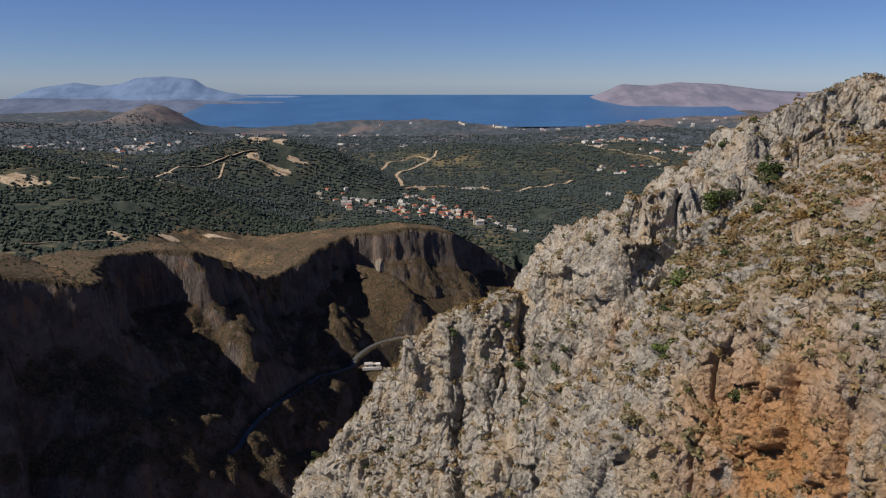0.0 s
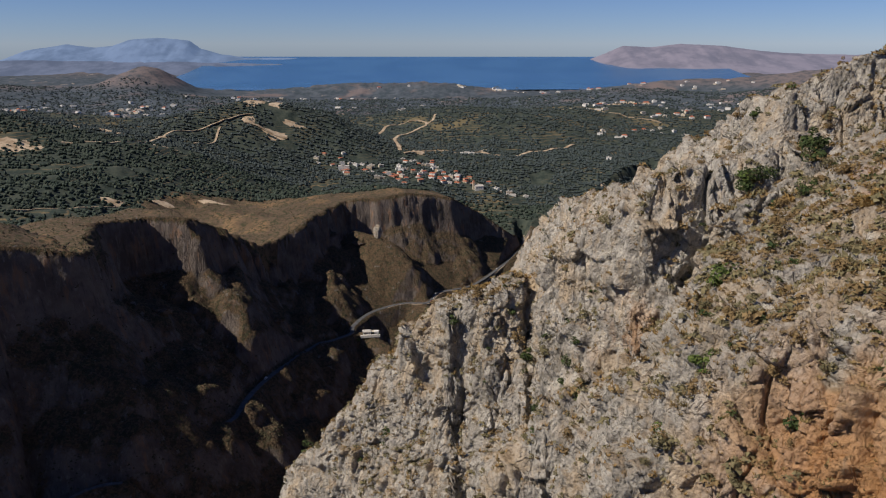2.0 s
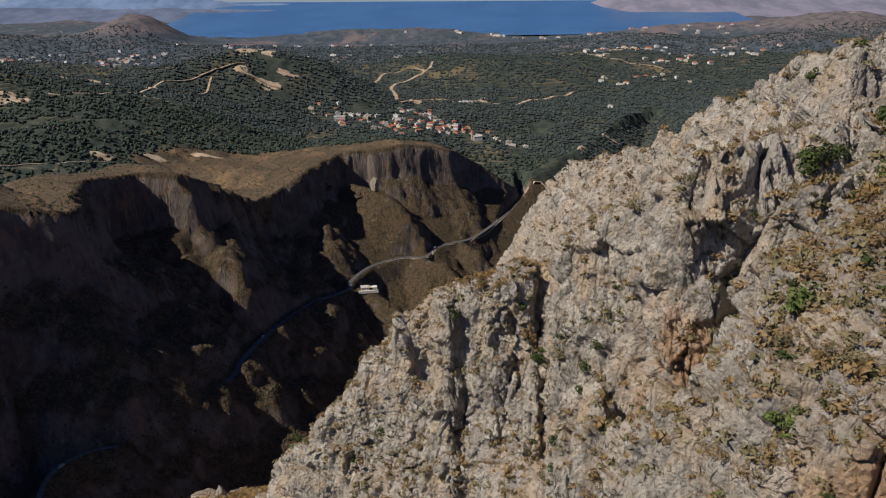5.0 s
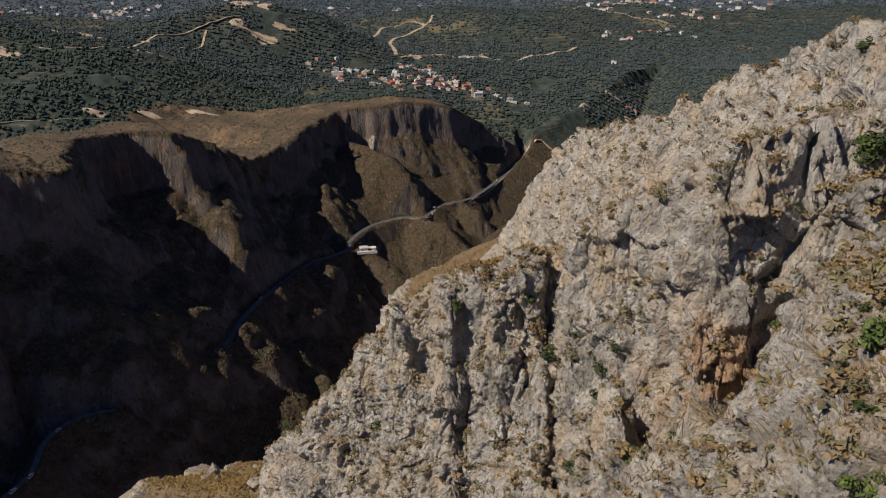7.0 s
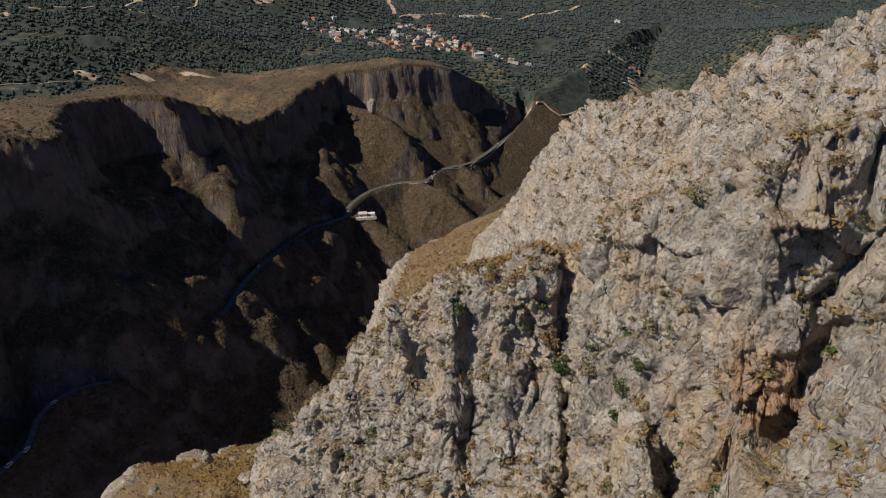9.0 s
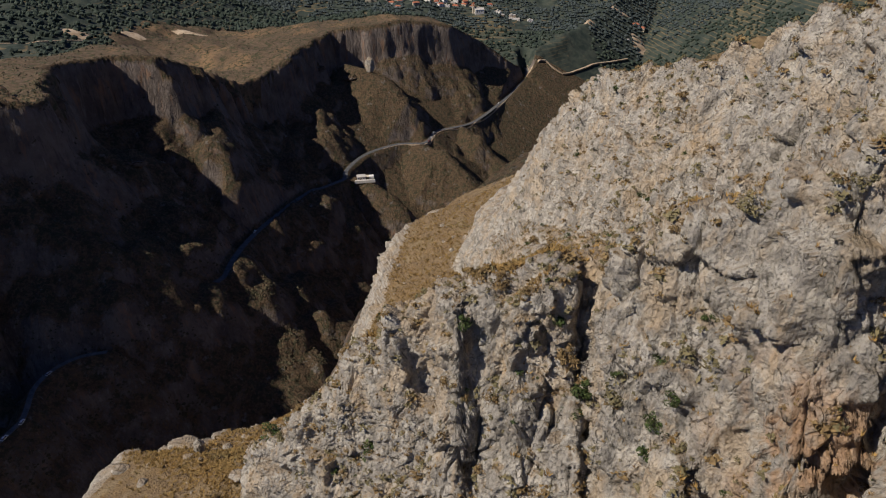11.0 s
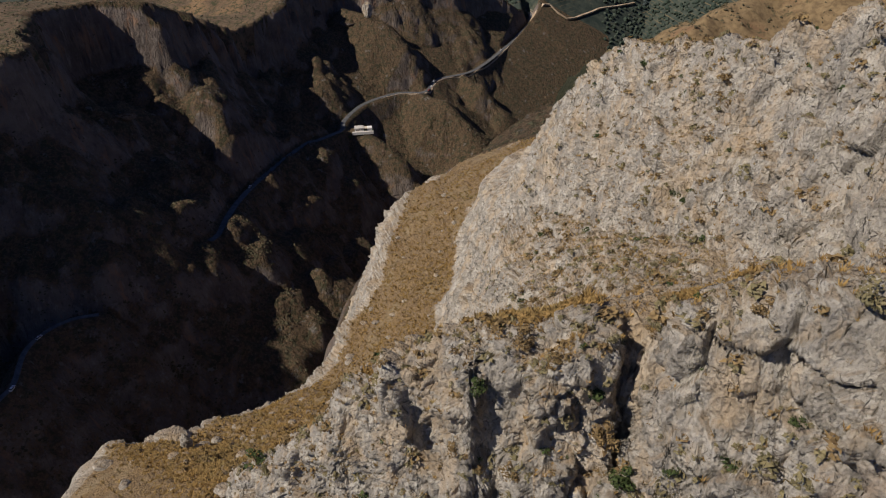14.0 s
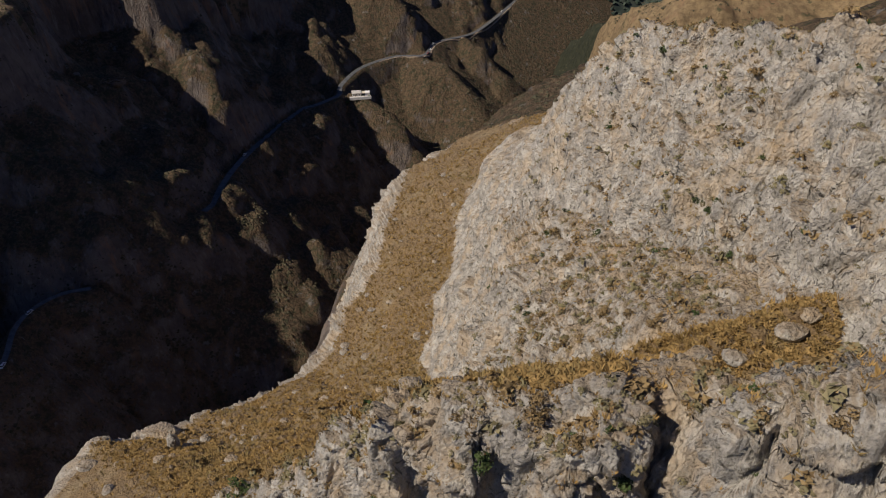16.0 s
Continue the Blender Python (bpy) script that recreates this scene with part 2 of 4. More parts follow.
def plain(x, y):
    p = col3(x / 520.0, y / 520.0, 0.0)
    z = np.interp(y, [700, 1000, 1300, 1600, 2500, 3700, 4250, 4850], [20, 36, 44, 60, 75, 84, 122, 190])
    z = z + fbm(p, 4, 5).reshape(x.shape) * 16 * step(900, 1500, y)
    z = z + 88 * (1 - step(-560, -170, x)) * (1 - step(1150, 1800, y)) * step(-100, 100, y + 200)
    z = z - 45 * step(-60, 20, x) * (1 - step(200, 340, x)) * (1 - step(900, 1100, y))
    for hx, hy, h, sx, sy in HILLS:
        z = z + h * np.exp(-((x - hx) / sx) ** 2 - ((y - hy) / sy) ** 2)
    return z


def land(x, y):
    """Height of the ground everywhere."""
    n1 = fbm(col3(x / 45.0, y / 45.0, 0.3), 3, 11).reshape(x.shape)
    n2 = ridged(col3(x / 17.0, y / 17.0, 0.7), 3, 12).reshape(x.shape)
    pl = plain(x, y)
    d, zr = along(RIM, x, y)
    top = zr + 2.0 * n1 + (pl - zr) * step(30, 300, -d) + 6 * n1 * step(20, 90, -d)
    ribs = 1 - 0.85 * step(990, 1060, y)
    n0 = fbm(col3(x / 95.0, y / 95.0, 0.9), 2, 13).reshape(x.shape)
    dd = d + (12 * n1 + 6.5 * n2 + 26 * n0 * (1 - step(800, 950, y))) * ribs
    # extra drop below the heightened unseen rim, so the wall under it stays low
    high = np.interp(y, [-100, 250, 400, 440, 480], [160, 140, 60, 10, 0])
    west = zr - high * step(0, 15, dd) + 1.5 * n1 - 58 * step(0, 15, dd) * (0.75 + 0.3 * n1) * (1 - step(1120, 1190, y)) - np.interp(y, [450, 520, 620], [0.92, 1.0, 1.0]) * np.maximum(dd - 10, 0) + 2.5 * n2 * ribs
    dr, zv = along(RIVER, x, y)
    bank = zv + np.maximum(np.abs(dr) - 6, 0) * np.where(dr > 0, np.interp(y, [600, 1000, 1150], [0.25, 0.3, 0.5]), np.interp(y, [780, 900], [0.5, 0.68])) + 2 * n1
    east = np.minimum(pl, bank)
    crag = massif(x, y) - np.where(in_crag(x, y, 0), 0, 3 * n1 + 2 * n2)
    gorge = np.maximum(np.maximum(west, np.minimum(bank - 14, pl)), np.where(dr > 0, np.maximum(east, np.where(y < 900, crag, -99)), -99))
    for line, slope in KNOLLS:
        k, kz = along(line, x, y)
        gorge = np.maximum(gorge, kz + 2.5 * n2 + 3.5 * n1 - np.maximum(np.abs(k) - 3, 0) * slope)
    out = np.where(dd > 0, gorge, np.maximum(top, gorge - 500))
    r, rz = road_at(x, y)
    off = np.maximum(r - 3.4, 0)
    out = np.clip(out, rz - 1.6 * off, rz + 2.2 * off + 200 * step(14, 24, r))
    return out


# ---- mesh and node helpers ----
def mesh_of(name, verts, faces, mats=(), index=None, smooth=True, uv=None):
    """A mesh object out of arrays: verts (N, 3), faces (M, 3 or 4)."""
    me = bpy.data.meshes.new(name)
    verts, faces = np.asarray(verts, np.float32), np.asarray(faces, np.int32)
    k = faces.shape[1]
    me.vertices.add(len(verts))
    me.vertices.foreach_set("co", verts.ravel())
    me.loops.add(faces.size)
    me.loops.foreach_set("vertex_index", faces.ravel())
    me.polygons.add(len(faces))
    me.polygons.foreach_set("loop_start", np.arange(0, faces.size, k, dtype=np.int32))
    for m in mats:
        me.materials.append(m)
    if index is not None:
        me.polygons.foreach_set("material_index", np.asarray(index, np.int32))
    me.polygons.foreach_set("use_smooth", np.full(len(faces), bool(smooth)) if np.isscalar(smooth) else np.asarray(smooth, bool))
    me.update(calc_edges=True)
    me.validate()
    return new(name, me)


def grid_faces(nx, ny):
    i = np.arange(nx * ny).reshape(nx, ny)
    return np.stack([i[:-1, :-1].ravel(), i[1:, :-1].ravel(), i[1:, 1:].ravel(), i[:-1, 1:].ravel()], 1)


class Nodes:
    """Short hand for a procedural material."""

    def __init__(self, name, rough=0.9, spec=0.2):
        self.m = bpy.data.materials.new(name)
        self.m.use_nodes = True
        self.n, self.l = self.m.node_tree.nodes, self.m.node_tree.links
        self.b = self.n["Principled BSDF"]
        self.b.inputs["Roughness"].default_value = rough
        self.b.inputs["Specular IOR Level"].default_value = spec
        self.geo = self.n.new("ShaderNodeNewGeometry")

    def put(self, socket, v):
        if isinstance(v, bpy.types.NodeSocket):
            self.l.new(v, socket)
        else:
            socket.default_value = v

    def noise(self, scale, detail=4, rough=0.55, stretch=(1, 1, 1), offset=(0, 0, 0)):
        mp = self.n.new("ShaderNodeMapping")
        self.l.new(self.geo.outputs["Position"], mp.inputs[0])
        mp.inputs["Scale"].default_value = stretch
        mp.inputs["Location"].default_value = offset
        t = self.n.new("ShaderNodeTexNoise")
        self.l.new(mp.outputs[0], t.inputs["Vector"])
        t.inputs["Scale"].default_value, t.inputs["Detail"].default_value, t.inputs["Roughness"].default_value = scale, detail, rough
        return t.outputs["Fac"]

    def voronoi(self, scale, stretch=(1, 1, 1), feature="F1", out="Distance"):
        mp = self.n.new("ShaderNodeMapping")
        self.l.new(self.geo.outputs["Position"], mp.inputs[0])
        mp.inputs["Scale"].default_value = stretch
        t = self.n.new("ShaderNodeTexVoronoi")
        t.feature = feature
        self.l.new(mp.outputs[0], t.inputs["Vector"])
        t.inputs["Scale"].default_value = scale
        return t.outputs[out]

    def edges(self, scale, stretch=(1, 1, 1)):
        """Distance to the bounds of warped cells, for cracks."""
        w = self.n.new("ShaderNodeTexNoise")
        self.l.new(self.geo.outputs["Position"], w.inputs["Vector"])
        w.inputs["Scale"].default_value, w.inputs["Detail"].default_value = 0.7 * scale / 0.34, 3
        a = self.n.new("ShaderNodeVectorMath")
        a.operation = "MULTIPLY_ADD"
        self.l.new(w.outputs["Color"], a.inputs[0])
        a.inputs[1].default_value = (0.35 / scale,) * 3
        self.l.new(self.geo.outputs["Position"], a.inputs[2])
        mp = self.n.new("ShaderNodeMapping")
        self.l.new(a.outputs[0], mp.inputs[0])
        mp.inputs["Scale"].default_value = stretch
        t = self.n.new("ShaderNodeTexVoronoi")
        t.feature = "DISTANCE_TO_EDGE"
        self.l.new(mp.outputs[0], t.inputs["Vector"])
        t.inputs["Scale"].default_value = scale
        return t.outputs["Distance"]

    def ramp(self, v, a, b, lo=0.0, hi=1.0):
        r = self.n.new("ShaderNodeMapRange")
        r.interpolation_type = "SMOOTHSTEP"
        self.put(r.inputs[0], v)
        for i, k in ((1, a), (2, b), (3, lo), (4, hi)):
            r.inputs[i].default_value = k
        return r.outputs[0]

    def math(self, op, a, b=0.0):
        r = self.n.new("ShaderNodeMath")
        r.operation = op
        self.put(r.inputs[0], a)
        self.put(r.inputs[1], b)
        return r.outputs[0]

    def mix(self, f, a, b):
        r = self.n.new("ShaderNodeMix")
        r.data_type = "RGBA"
        self.put(r.inputs[0], f)
        self.put(r.inputs[6], a if isinstance(a, bpy.types.NodeSocket) else (*a, 1))
        self.put(r.inputs[7], b if isinstance(b, bpy.types.NodeSocket) else (*b, 1))
        return r.outputs[2]

    def up(self):
        s = self.n.new("ShaderNodeSeparateXYZ")
        self.l.new(self.geo.outputs["Normal"], s.inputs[0])
        return s.outputs[2]

    def near(self, centre, radius):
        """1 at a place, 0 at the radius from it."""
        v = self.n.new("ShaderNodeVectorMath")
        v.operation = "DISTANCE"
        self.l.new(self.geo.outputs["Position"], v.inputs[0])
        v.inputs[1].default_value = centre
        return self.ramp(v.outputs["Value"], radius * 0.25, radius, 1.0, 0.0)

    def island(self):
        return self.geo.outputs["Random Per Island"]

    def bump(self, height, strength=0.5, distance=0.1):
        b = self.n.new("ShaderNodeBump")
        b.inputs["Strength"].default_value, b.inputs["Distance"].default_value = strength, distance
        self.l.new(height, b.inputs["Height"])
        self.l.new(b.outputs[0], self.b.inputs["Normal"])

    def colour(self, c):
        self.put(self.b.inputs["Base Color"], c if isinstance(c, bpy.types.NodeSocket) else (*c, 1))
        return self.m


def rock_material():
    k = Nodes("limestone", 0.92, 0.15)
    fine, mid, big = k.noise(1.6, 6, 0.62), k.noise(0.32, 5, 0.6), k.noise(0.06, 3)
    streak = k.noise(0.5, 4, 0.55, (1, 1, 0.16))
    c = k.mix(k.ramp(mid, 0.34, 0.68), (0.29, 0.267, 0.233), (0.525, 0.489, 0.428))
    c = k.mix(k.ramp(fine, 0.52, 0.75, 0, 0.6), c, (0.61, 0.578, 0.514))
    c = k.mix(k.ramp(streak, 0.56, 0.75, 0, 0.6), c, (0.48, 0.345, 0.20))
    c = k.mix(k.ramp(k.math("MULTIPLY", k.ramp(streak, 0.3, 0.5, 1, 0), k.ramp(big, 0.45, 0.6)), 0, 1, 0, 0.55), c, (0.14, 0.135, 0.125))
    crack = k.ramp(k.edges(0.30, (1, 1, 0.42)), 0.0, 0.03, 1, 0)
    crack = k.math("MAXIMUM", crack, k.math("MULTIPLY", k.ramp(k.edges(0.95, (1, 1, 0.55)), 0.0, 0.035, 1, 0), k.ramp(mid, 0.44, 0.60)))
    crack = k.math("MULTIPLY", crack, k.ramp(k.noise(0.45, 4, 0.65, offset=(1, 5, 2)), 0.48, 0.6))
    c = k.mix(k.ramp(k.noise(4.5, 4, 0.7), 0.53, 0.67, 0, 0.55), c, (0.15, 0.132, 0.105))
    c = k.mix(k.math("MULTIPLY", crack, 0.8), c, (0.075, 0.066, 0.055))
    pits = k.ramp(k.voronoi(1.3, (1, 1, 0.5)), 0.0, 0.22, 1, 0)
    c = k.mix(k.math("MULTIPLY", pits, k.ramp(mid, 0.4, 0.6)), c, (0.13, 0.12, 0.10))
    c = k.mix(k.math("MULTIPLY", k.ramp(k.noise(0.14, 5, 0.7, (1, 1, 0.7), (7, 3, 1)), 0.48, 0.63), 0.5), c, (0.50, 0.375, 0.235))
    # iron-stained face of the near spur, and stained patches under the overhang
    stain = k.math("MULTIPLY", k.near((37, 65, 265), 19.0), k.ramp(k.noise(0.15, 5, 0.6, (1, 1, 0.4)), 0.37, 0.49))
    c = k.mix(k.math("MULTIPLY", stain, 0.9), c, (0.48, 0.245, 0.095))
    stain2 = k.math("MULTIPLY", k.near((29, 108, 258), 13.0), k.ramp(k.noise(0.3, 4, 0.6, (1, 1, 0.5), (5, 0, 0)), 0.44, 0.6))
    c = k.mix(k.math("MULTIPLY", stain2, 0.7), c, (0.46, 0.27, 0.14))
    # soil and dry grass on whatever lies flat enough
    flat = k.math("ADD", k.up(), k.math("MULTIPLY", k.math("SUBTRACT", mid, 0.5), 0.7))
    ledge = k.math("MULTIPLY", k.ramp(flat, 0.6, 0.95), 0.6)
    turf = k.n.new("ShaderNodeAttribute")
    turf.attribute_name = "turf"
    soil = k.math("MAXIMUM", ledge, k.ramp(k.math("ADD", turf.outputs["Fac"], k.math("MULTIPLY", k.math("SUBTRACT", fine, 0.5), 0.9)), 0.35, 0.7))
    straw = k.mix(k.ramp(fine, 0.35, 0.7), (0.115, 0.068, 0.026), (0.255, 0.162, 0.064))
    straw = k.mix(k.ramp(k.noise(0.11, 3), 0.5, 0.66), straw, (0.22, 0.155, 0.075))
    red = k.math("MULTIPLY", k.near((50, 88, 283), 15.0), k.ramp(k.noise(0.25, 4), 0.48, 0.60))
    straw = k.mix(red, straw, (0.36, 0.135, 0.045))
    c = k.mix(k.math("MULTIPLY", soil, 0.85), c, straw)
    h = k.math("ADD", k.noise(3.0, 7, 0.7), k.math("MULTIPLY", k.voronoi(1.7, (1, 1, 0.55)), 0.8))
    h = k.math("SUBTRACT", k.math("ADD", h, k.math("MULTIPLY", k.voronoi(3.0, (1, 1, 0.7)), 0.45)), k.math("MULTIPLY", crack, 0.7))
    k.bump(h, 1.0, 0.5)
    return k.colour(c)


def gorge_material():
    k = Nodes("shaded_gorge_wall", 0.95, 0.1)
    # Albedo is set low, so part of the gorge's deep shade is painted.
    mid, fine = k.noise(0.05, 5, 0.65), k.noise(0.5, 5, 0.65)
    streak, pillar = k.noise(0.14, 5, 0.65, (1, 1, 0.14)), k.noise(0.30, 5, 0.7, (1, 1, 0.10), (4, 0, 0))
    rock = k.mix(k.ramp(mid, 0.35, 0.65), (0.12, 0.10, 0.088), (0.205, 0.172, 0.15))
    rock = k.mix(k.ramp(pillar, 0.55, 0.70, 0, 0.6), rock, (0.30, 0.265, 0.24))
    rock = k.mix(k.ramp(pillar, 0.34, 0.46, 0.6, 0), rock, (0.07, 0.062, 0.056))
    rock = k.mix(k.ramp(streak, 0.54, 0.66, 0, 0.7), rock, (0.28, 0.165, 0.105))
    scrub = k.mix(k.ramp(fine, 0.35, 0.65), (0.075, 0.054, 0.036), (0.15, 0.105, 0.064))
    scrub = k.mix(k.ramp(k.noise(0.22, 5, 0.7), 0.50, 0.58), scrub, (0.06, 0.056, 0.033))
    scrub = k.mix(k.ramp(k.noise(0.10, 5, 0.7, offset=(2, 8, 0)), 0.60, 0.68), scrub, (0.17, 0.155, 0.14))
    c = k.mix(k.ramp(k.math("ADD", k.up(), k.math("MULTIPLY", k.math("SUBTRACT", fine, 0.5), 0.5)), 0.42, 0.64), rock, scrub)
    k.bump(k.math("ADD", fine, k.math("MULTIPLY", pillar, 2.5)), 1.0, 2.0)
    return k.colour(c)


def plateau_material():
    k = Nodes("plateau_scrub", 0.95, 0.1)
    mid, fine = k.noise(0.02, 5, 0.6), k.noise(0.3, 6, 0.7)
    c = k.mix(k.ramp(fine, 0.35, 0.65), (0.078, 0.056, 0.038), (0.135, 0.098, 0.066))
    c = k.mix(k.ramp(mid, 0.50, 0.66, 0, 0.8), c, (0.19, 0.122, 0.068))
    c = k.mix(k.ramp(k.noise(0.16, 5, 0.7, offset=(3, 1, 0)), 0.50, 0.60), c, (0.055, 0.054, 0.03))
    k.bump(fine, 0.7, 1.0)
    return k.colour(c)


def grove_material():
    k = Nodes("grove_ground", 0.95, 0.1)
    # The greens lean to blue in place of haze over the groves.
    mid, fine = k.noise(0.006, 5, 0.6), k.noise(0.06, 6, 0.7)
    c = k.mix(k.ramp(fine, 0.35, 0.62), (0.026, 0.037, 0.032), (0.058, 0.068, 0.054))
    c = k.mix(k.ramp(fine, 0.62, 0.74, 0, 0.7), c, (0.19, 0.145, 0.085))
    c = k.mix(k.ramp(mid, 0.58, 0.7, 0, 0.6), c, (0.19, 0.15, 0.08))
    pos = k.n.new("ShaderNodeSeparateXYZ")
    k.l.new(k.geo.outputs["Position"], pos.inputs[0])
    bank = k.math("SINE", k.math("ADD", k.math("MULTIPLY", pos.outputs[2], 1.5), k.math("MULTIPLY", fine, 5.0)))
    c = k.mix(k.math("MULTIPLY", k.ramp(bank, 0.78, 0.98), k.ramp(mid, 0.46, 0.6)), c, (0.16, 0.12, 0.068))
    k.bump(fine, 0.6, 3.0)
    return k.colour(c)


def far_material():
    k = Nodes("hazy_far_plain", 0.95, 0.05)
    # Blue-grey ground colours carry the haze over the distant plain.
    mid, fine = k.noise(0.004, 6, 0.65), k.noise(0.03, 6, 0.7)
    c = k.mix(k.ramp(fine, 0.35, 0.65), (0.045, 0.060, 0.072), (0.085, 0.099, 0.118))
    pos = k.n.new("ShaderNodeSeparateXYZ")
    k.l.new(k.geo.outputs["Position"], pos.inputs[0])
    high = k.math("MAXIMUM", k.ramp(mid, 0.54, 0.66), k.math("MULTIPLY", k.ramp(pos.outputs[2], 112, 150), k.ramp(fine, 0.3, 0.6)))
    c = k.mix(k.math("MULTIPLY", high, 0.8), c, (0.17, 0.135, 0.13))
    c = k.mix(k.ramp(k.noise(0.012, 6, 0.75, offset=(9, 2, 0)), 0.62, 0.67, 0, 0.8), c, (0.36, 0.30, 0.25))
    return k.colour(c)


def shade_floor_material():
    k = Nodes("valley_floor_shade", 0.95, 0.1)
    # Near-black ground colour stands in for the shade over the valley floor.
    fine = k.noise(0.3, 6, 0.7)
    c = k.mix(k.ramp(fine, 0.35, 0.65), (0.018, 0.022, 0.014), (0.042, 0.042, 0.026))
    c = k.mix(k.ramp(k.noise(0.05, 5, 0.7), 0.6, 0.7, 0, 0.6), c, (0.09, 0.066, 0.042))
    k.bump(fine, 0.8, 2.0)
    return k.colour(c)


def leaf_material(name, dark, light, dry=None):
    k = Nodes(name, 0.8, 0.2)
    f = k.noise(1.2, 4, 0.6)
    c = k.mix(k.ramp(f, 0.35, 0.65), dark, light)
    c = k.mix(k.ramp(k.island(), 0.0, 1.0, 0, 0.6), c, dry or light)
    return k.colour(c)


def dry_slope_material():
    k = Nodes("dry_slope", 0.95, 0.1)
    fine = k.noise(0.25, 6, 0.7)
    c = k.mix(k.ramp(fine, 0.35, 0.65), (0.125, 0.088, 0.05), (0.215, 0.155, 0.085))
    c = k.mix(k.ramp(k.noise(0.03, 5, 0.65), 0.55, 0.68, 0, 0.7), c, (0.20, 0.12, 0.07))
    c = k.mix(k.ramp(k.noise(0.12, 5, 0.7, offset=(3, 1, 0)), 0.58, 0.66), c, (0.07, 0.062, 0.034))
    k.bump(fine, 0.7, 1.0)
    return k.colour(c)


DRY_SLOPE = dry_slope_material()
ROCK, GORGE, PLATEAU, GROVE, FAR, SHADE_FLOOR = rock_material(), gorge_material(), plateau_material(), grove_material(), far_material(), shade_floor_material()


def spaced(stops):
    """Grid lines from stretches (from, to, step at from, step at to)."""
    out = [stops[0][0]]
    for a, b, s0, s1 in stops:
        while out[-1] < b - 1e-6:
            t = (out[-1] - a) / (b - a)
            out.append(min(b, out[-1] + s0 + (s1 - s0) * t))
    return np.array(out)


# ---- ground: one sheet from the gorge to the sky line ----
gx = spaced([(-3200, -700, 60, 14), (-700, -420, 14, 4), (-420, 180, 2.6, 2.6), (180, 500, 4, 14), (500, 3200, 14, 60)])
gy = spaced([(-300, 0, 30, 8), (0, 240, 6, 4), (240, 1200, 2.8, 2.8), (1200, 1900, 4, 12), (1900, 4950, 12, 40)])
X, Y = np.meshgrid(gx, gy, indexing="ij")
Z = land(X, Y)
inside = in_crag(X, Y, 1)
P = np.stack([X, Y, np.where(inside, Z - 14, Z)], 2)
nor = np.cross(np.gradient(P, axis=0), np.gradient(P, axis=1))
nor /= np.linalg.norm(nor, axis=2, keepdims=True)
flat = P.reshape(-1, 3)
steep = (1 - step(0.55, 0.85, nor[:, :, 2])).ravel()
wall = steep * ((Y < 1250) & (X < 260)).ravel() * step(5, 14, road_at(X, Y)[0]).ravel()
rough = ridged(flat * (0.06, 0.06, 0.03), 4, 31) * 1.8 + ridged(flat * (0.13, 0.13, 0.02), 3, 35) * 1.2 + fbm(flat * 0.25, 3, 33) * 1.4
flat = flat + nor.reshape(-1, 3) * (rough * wall)[:, None]
faces = grid_faces(len(gx), len(gy))
cx, cy = X.ravel()[faces[:, 0]], Y.ravel()[faces[:, 0]]
rimd = along(RIM, cx, cy)[0]
edge = 125 + 110 * fbm(col3(cx / 130, cy / 130, 1.0), 3, 41)
edge = edge * (1 - 0.75 * step(1020, 1120, cy) * step(-210, -130, cx)) + 110 * np.exp(-((cx + 330) / 130) ** 2 - ((cy - 1010) / 110) ** 2)
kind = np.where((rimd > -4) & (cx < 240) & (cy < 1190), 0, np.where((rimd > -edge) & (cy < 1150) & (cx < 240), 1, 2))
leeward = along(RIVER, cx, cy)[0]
# valley floor east of the river: painted dark instead of shadowed
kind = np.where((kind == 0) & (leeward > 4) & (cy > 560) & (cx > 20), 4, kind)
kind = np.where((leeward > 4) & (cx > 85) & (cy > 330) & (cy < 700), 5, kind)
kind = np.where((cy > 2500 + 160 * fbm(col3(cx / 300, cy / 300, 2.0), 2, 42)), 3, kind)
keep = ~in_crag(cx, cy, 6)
ground = mesh_of("ground", flat, faces[keep], (GORGE, PLATEAU, GROVE, FAR, SHADE_FLOOR, DRY_SLOPE), kind[keep])
tagged(ground, "dry gorge walls, scrub plateau and olive-green plain running to the coast", "ground", kind="structure")

# ---- the limestone crag ----
hu = spaced([(CU[0], -150, 1.5, 0.5), (-150, -112, 0.45, 0.2), (-112, -40, 0.15, 0.15), (-40, -4, 0.135, 0.135), (-4, CU[1], 0.2, 0.9)])
rows_v, rows_n = np.linspace(CV[0], CV[1], 1600), 680


def plan(u, v):
    return (u * EV[1] - v * EU[1]) / UV_DET, (v * EU[0] - u * EV[0]) / UV_DET


HU, HV = np.meshgrid(hu, rows_v, indexing="ij")
H = massif(*plan(HU, HV))
# samples go where the rock is seen: few on the low fronts, most on crest, faces and ledges
ridge_v = np.interp(HU, [-150, -130, -119, -105, -89, -74, -57, -41, -27, -9, 18], [272, 205, 199, 191, 179, 168, 152, 133, 138, 142, 147])
near_spur = (HU > -42) & (HV < 84)
weight = np.interp(HV, [30, 42, 50, 112, 128, 230, 292], [0.3, 0.6, 1.35, 1.35, 0.85, 0.45, 0.2]) * np.where(HV > ridge_v + 4, 0.05, 1.0)
weight = (weight * np.where(near_spur, 1.5 * np.interp(H, [225, 245], [0.08, 1.0]), 1.0))[:, 1:]
low_front = np.interp(H[:, 1:] - np.interp(HU[:, 1:], [-120, -88], [0, 22]), [120, 170, 190, 206], [0.02, 0.04, 0.3, 1.0])
low_slope = np.interp(H[:, 1:], [80, 125, 200], [0.04, 0.55, 1.0])
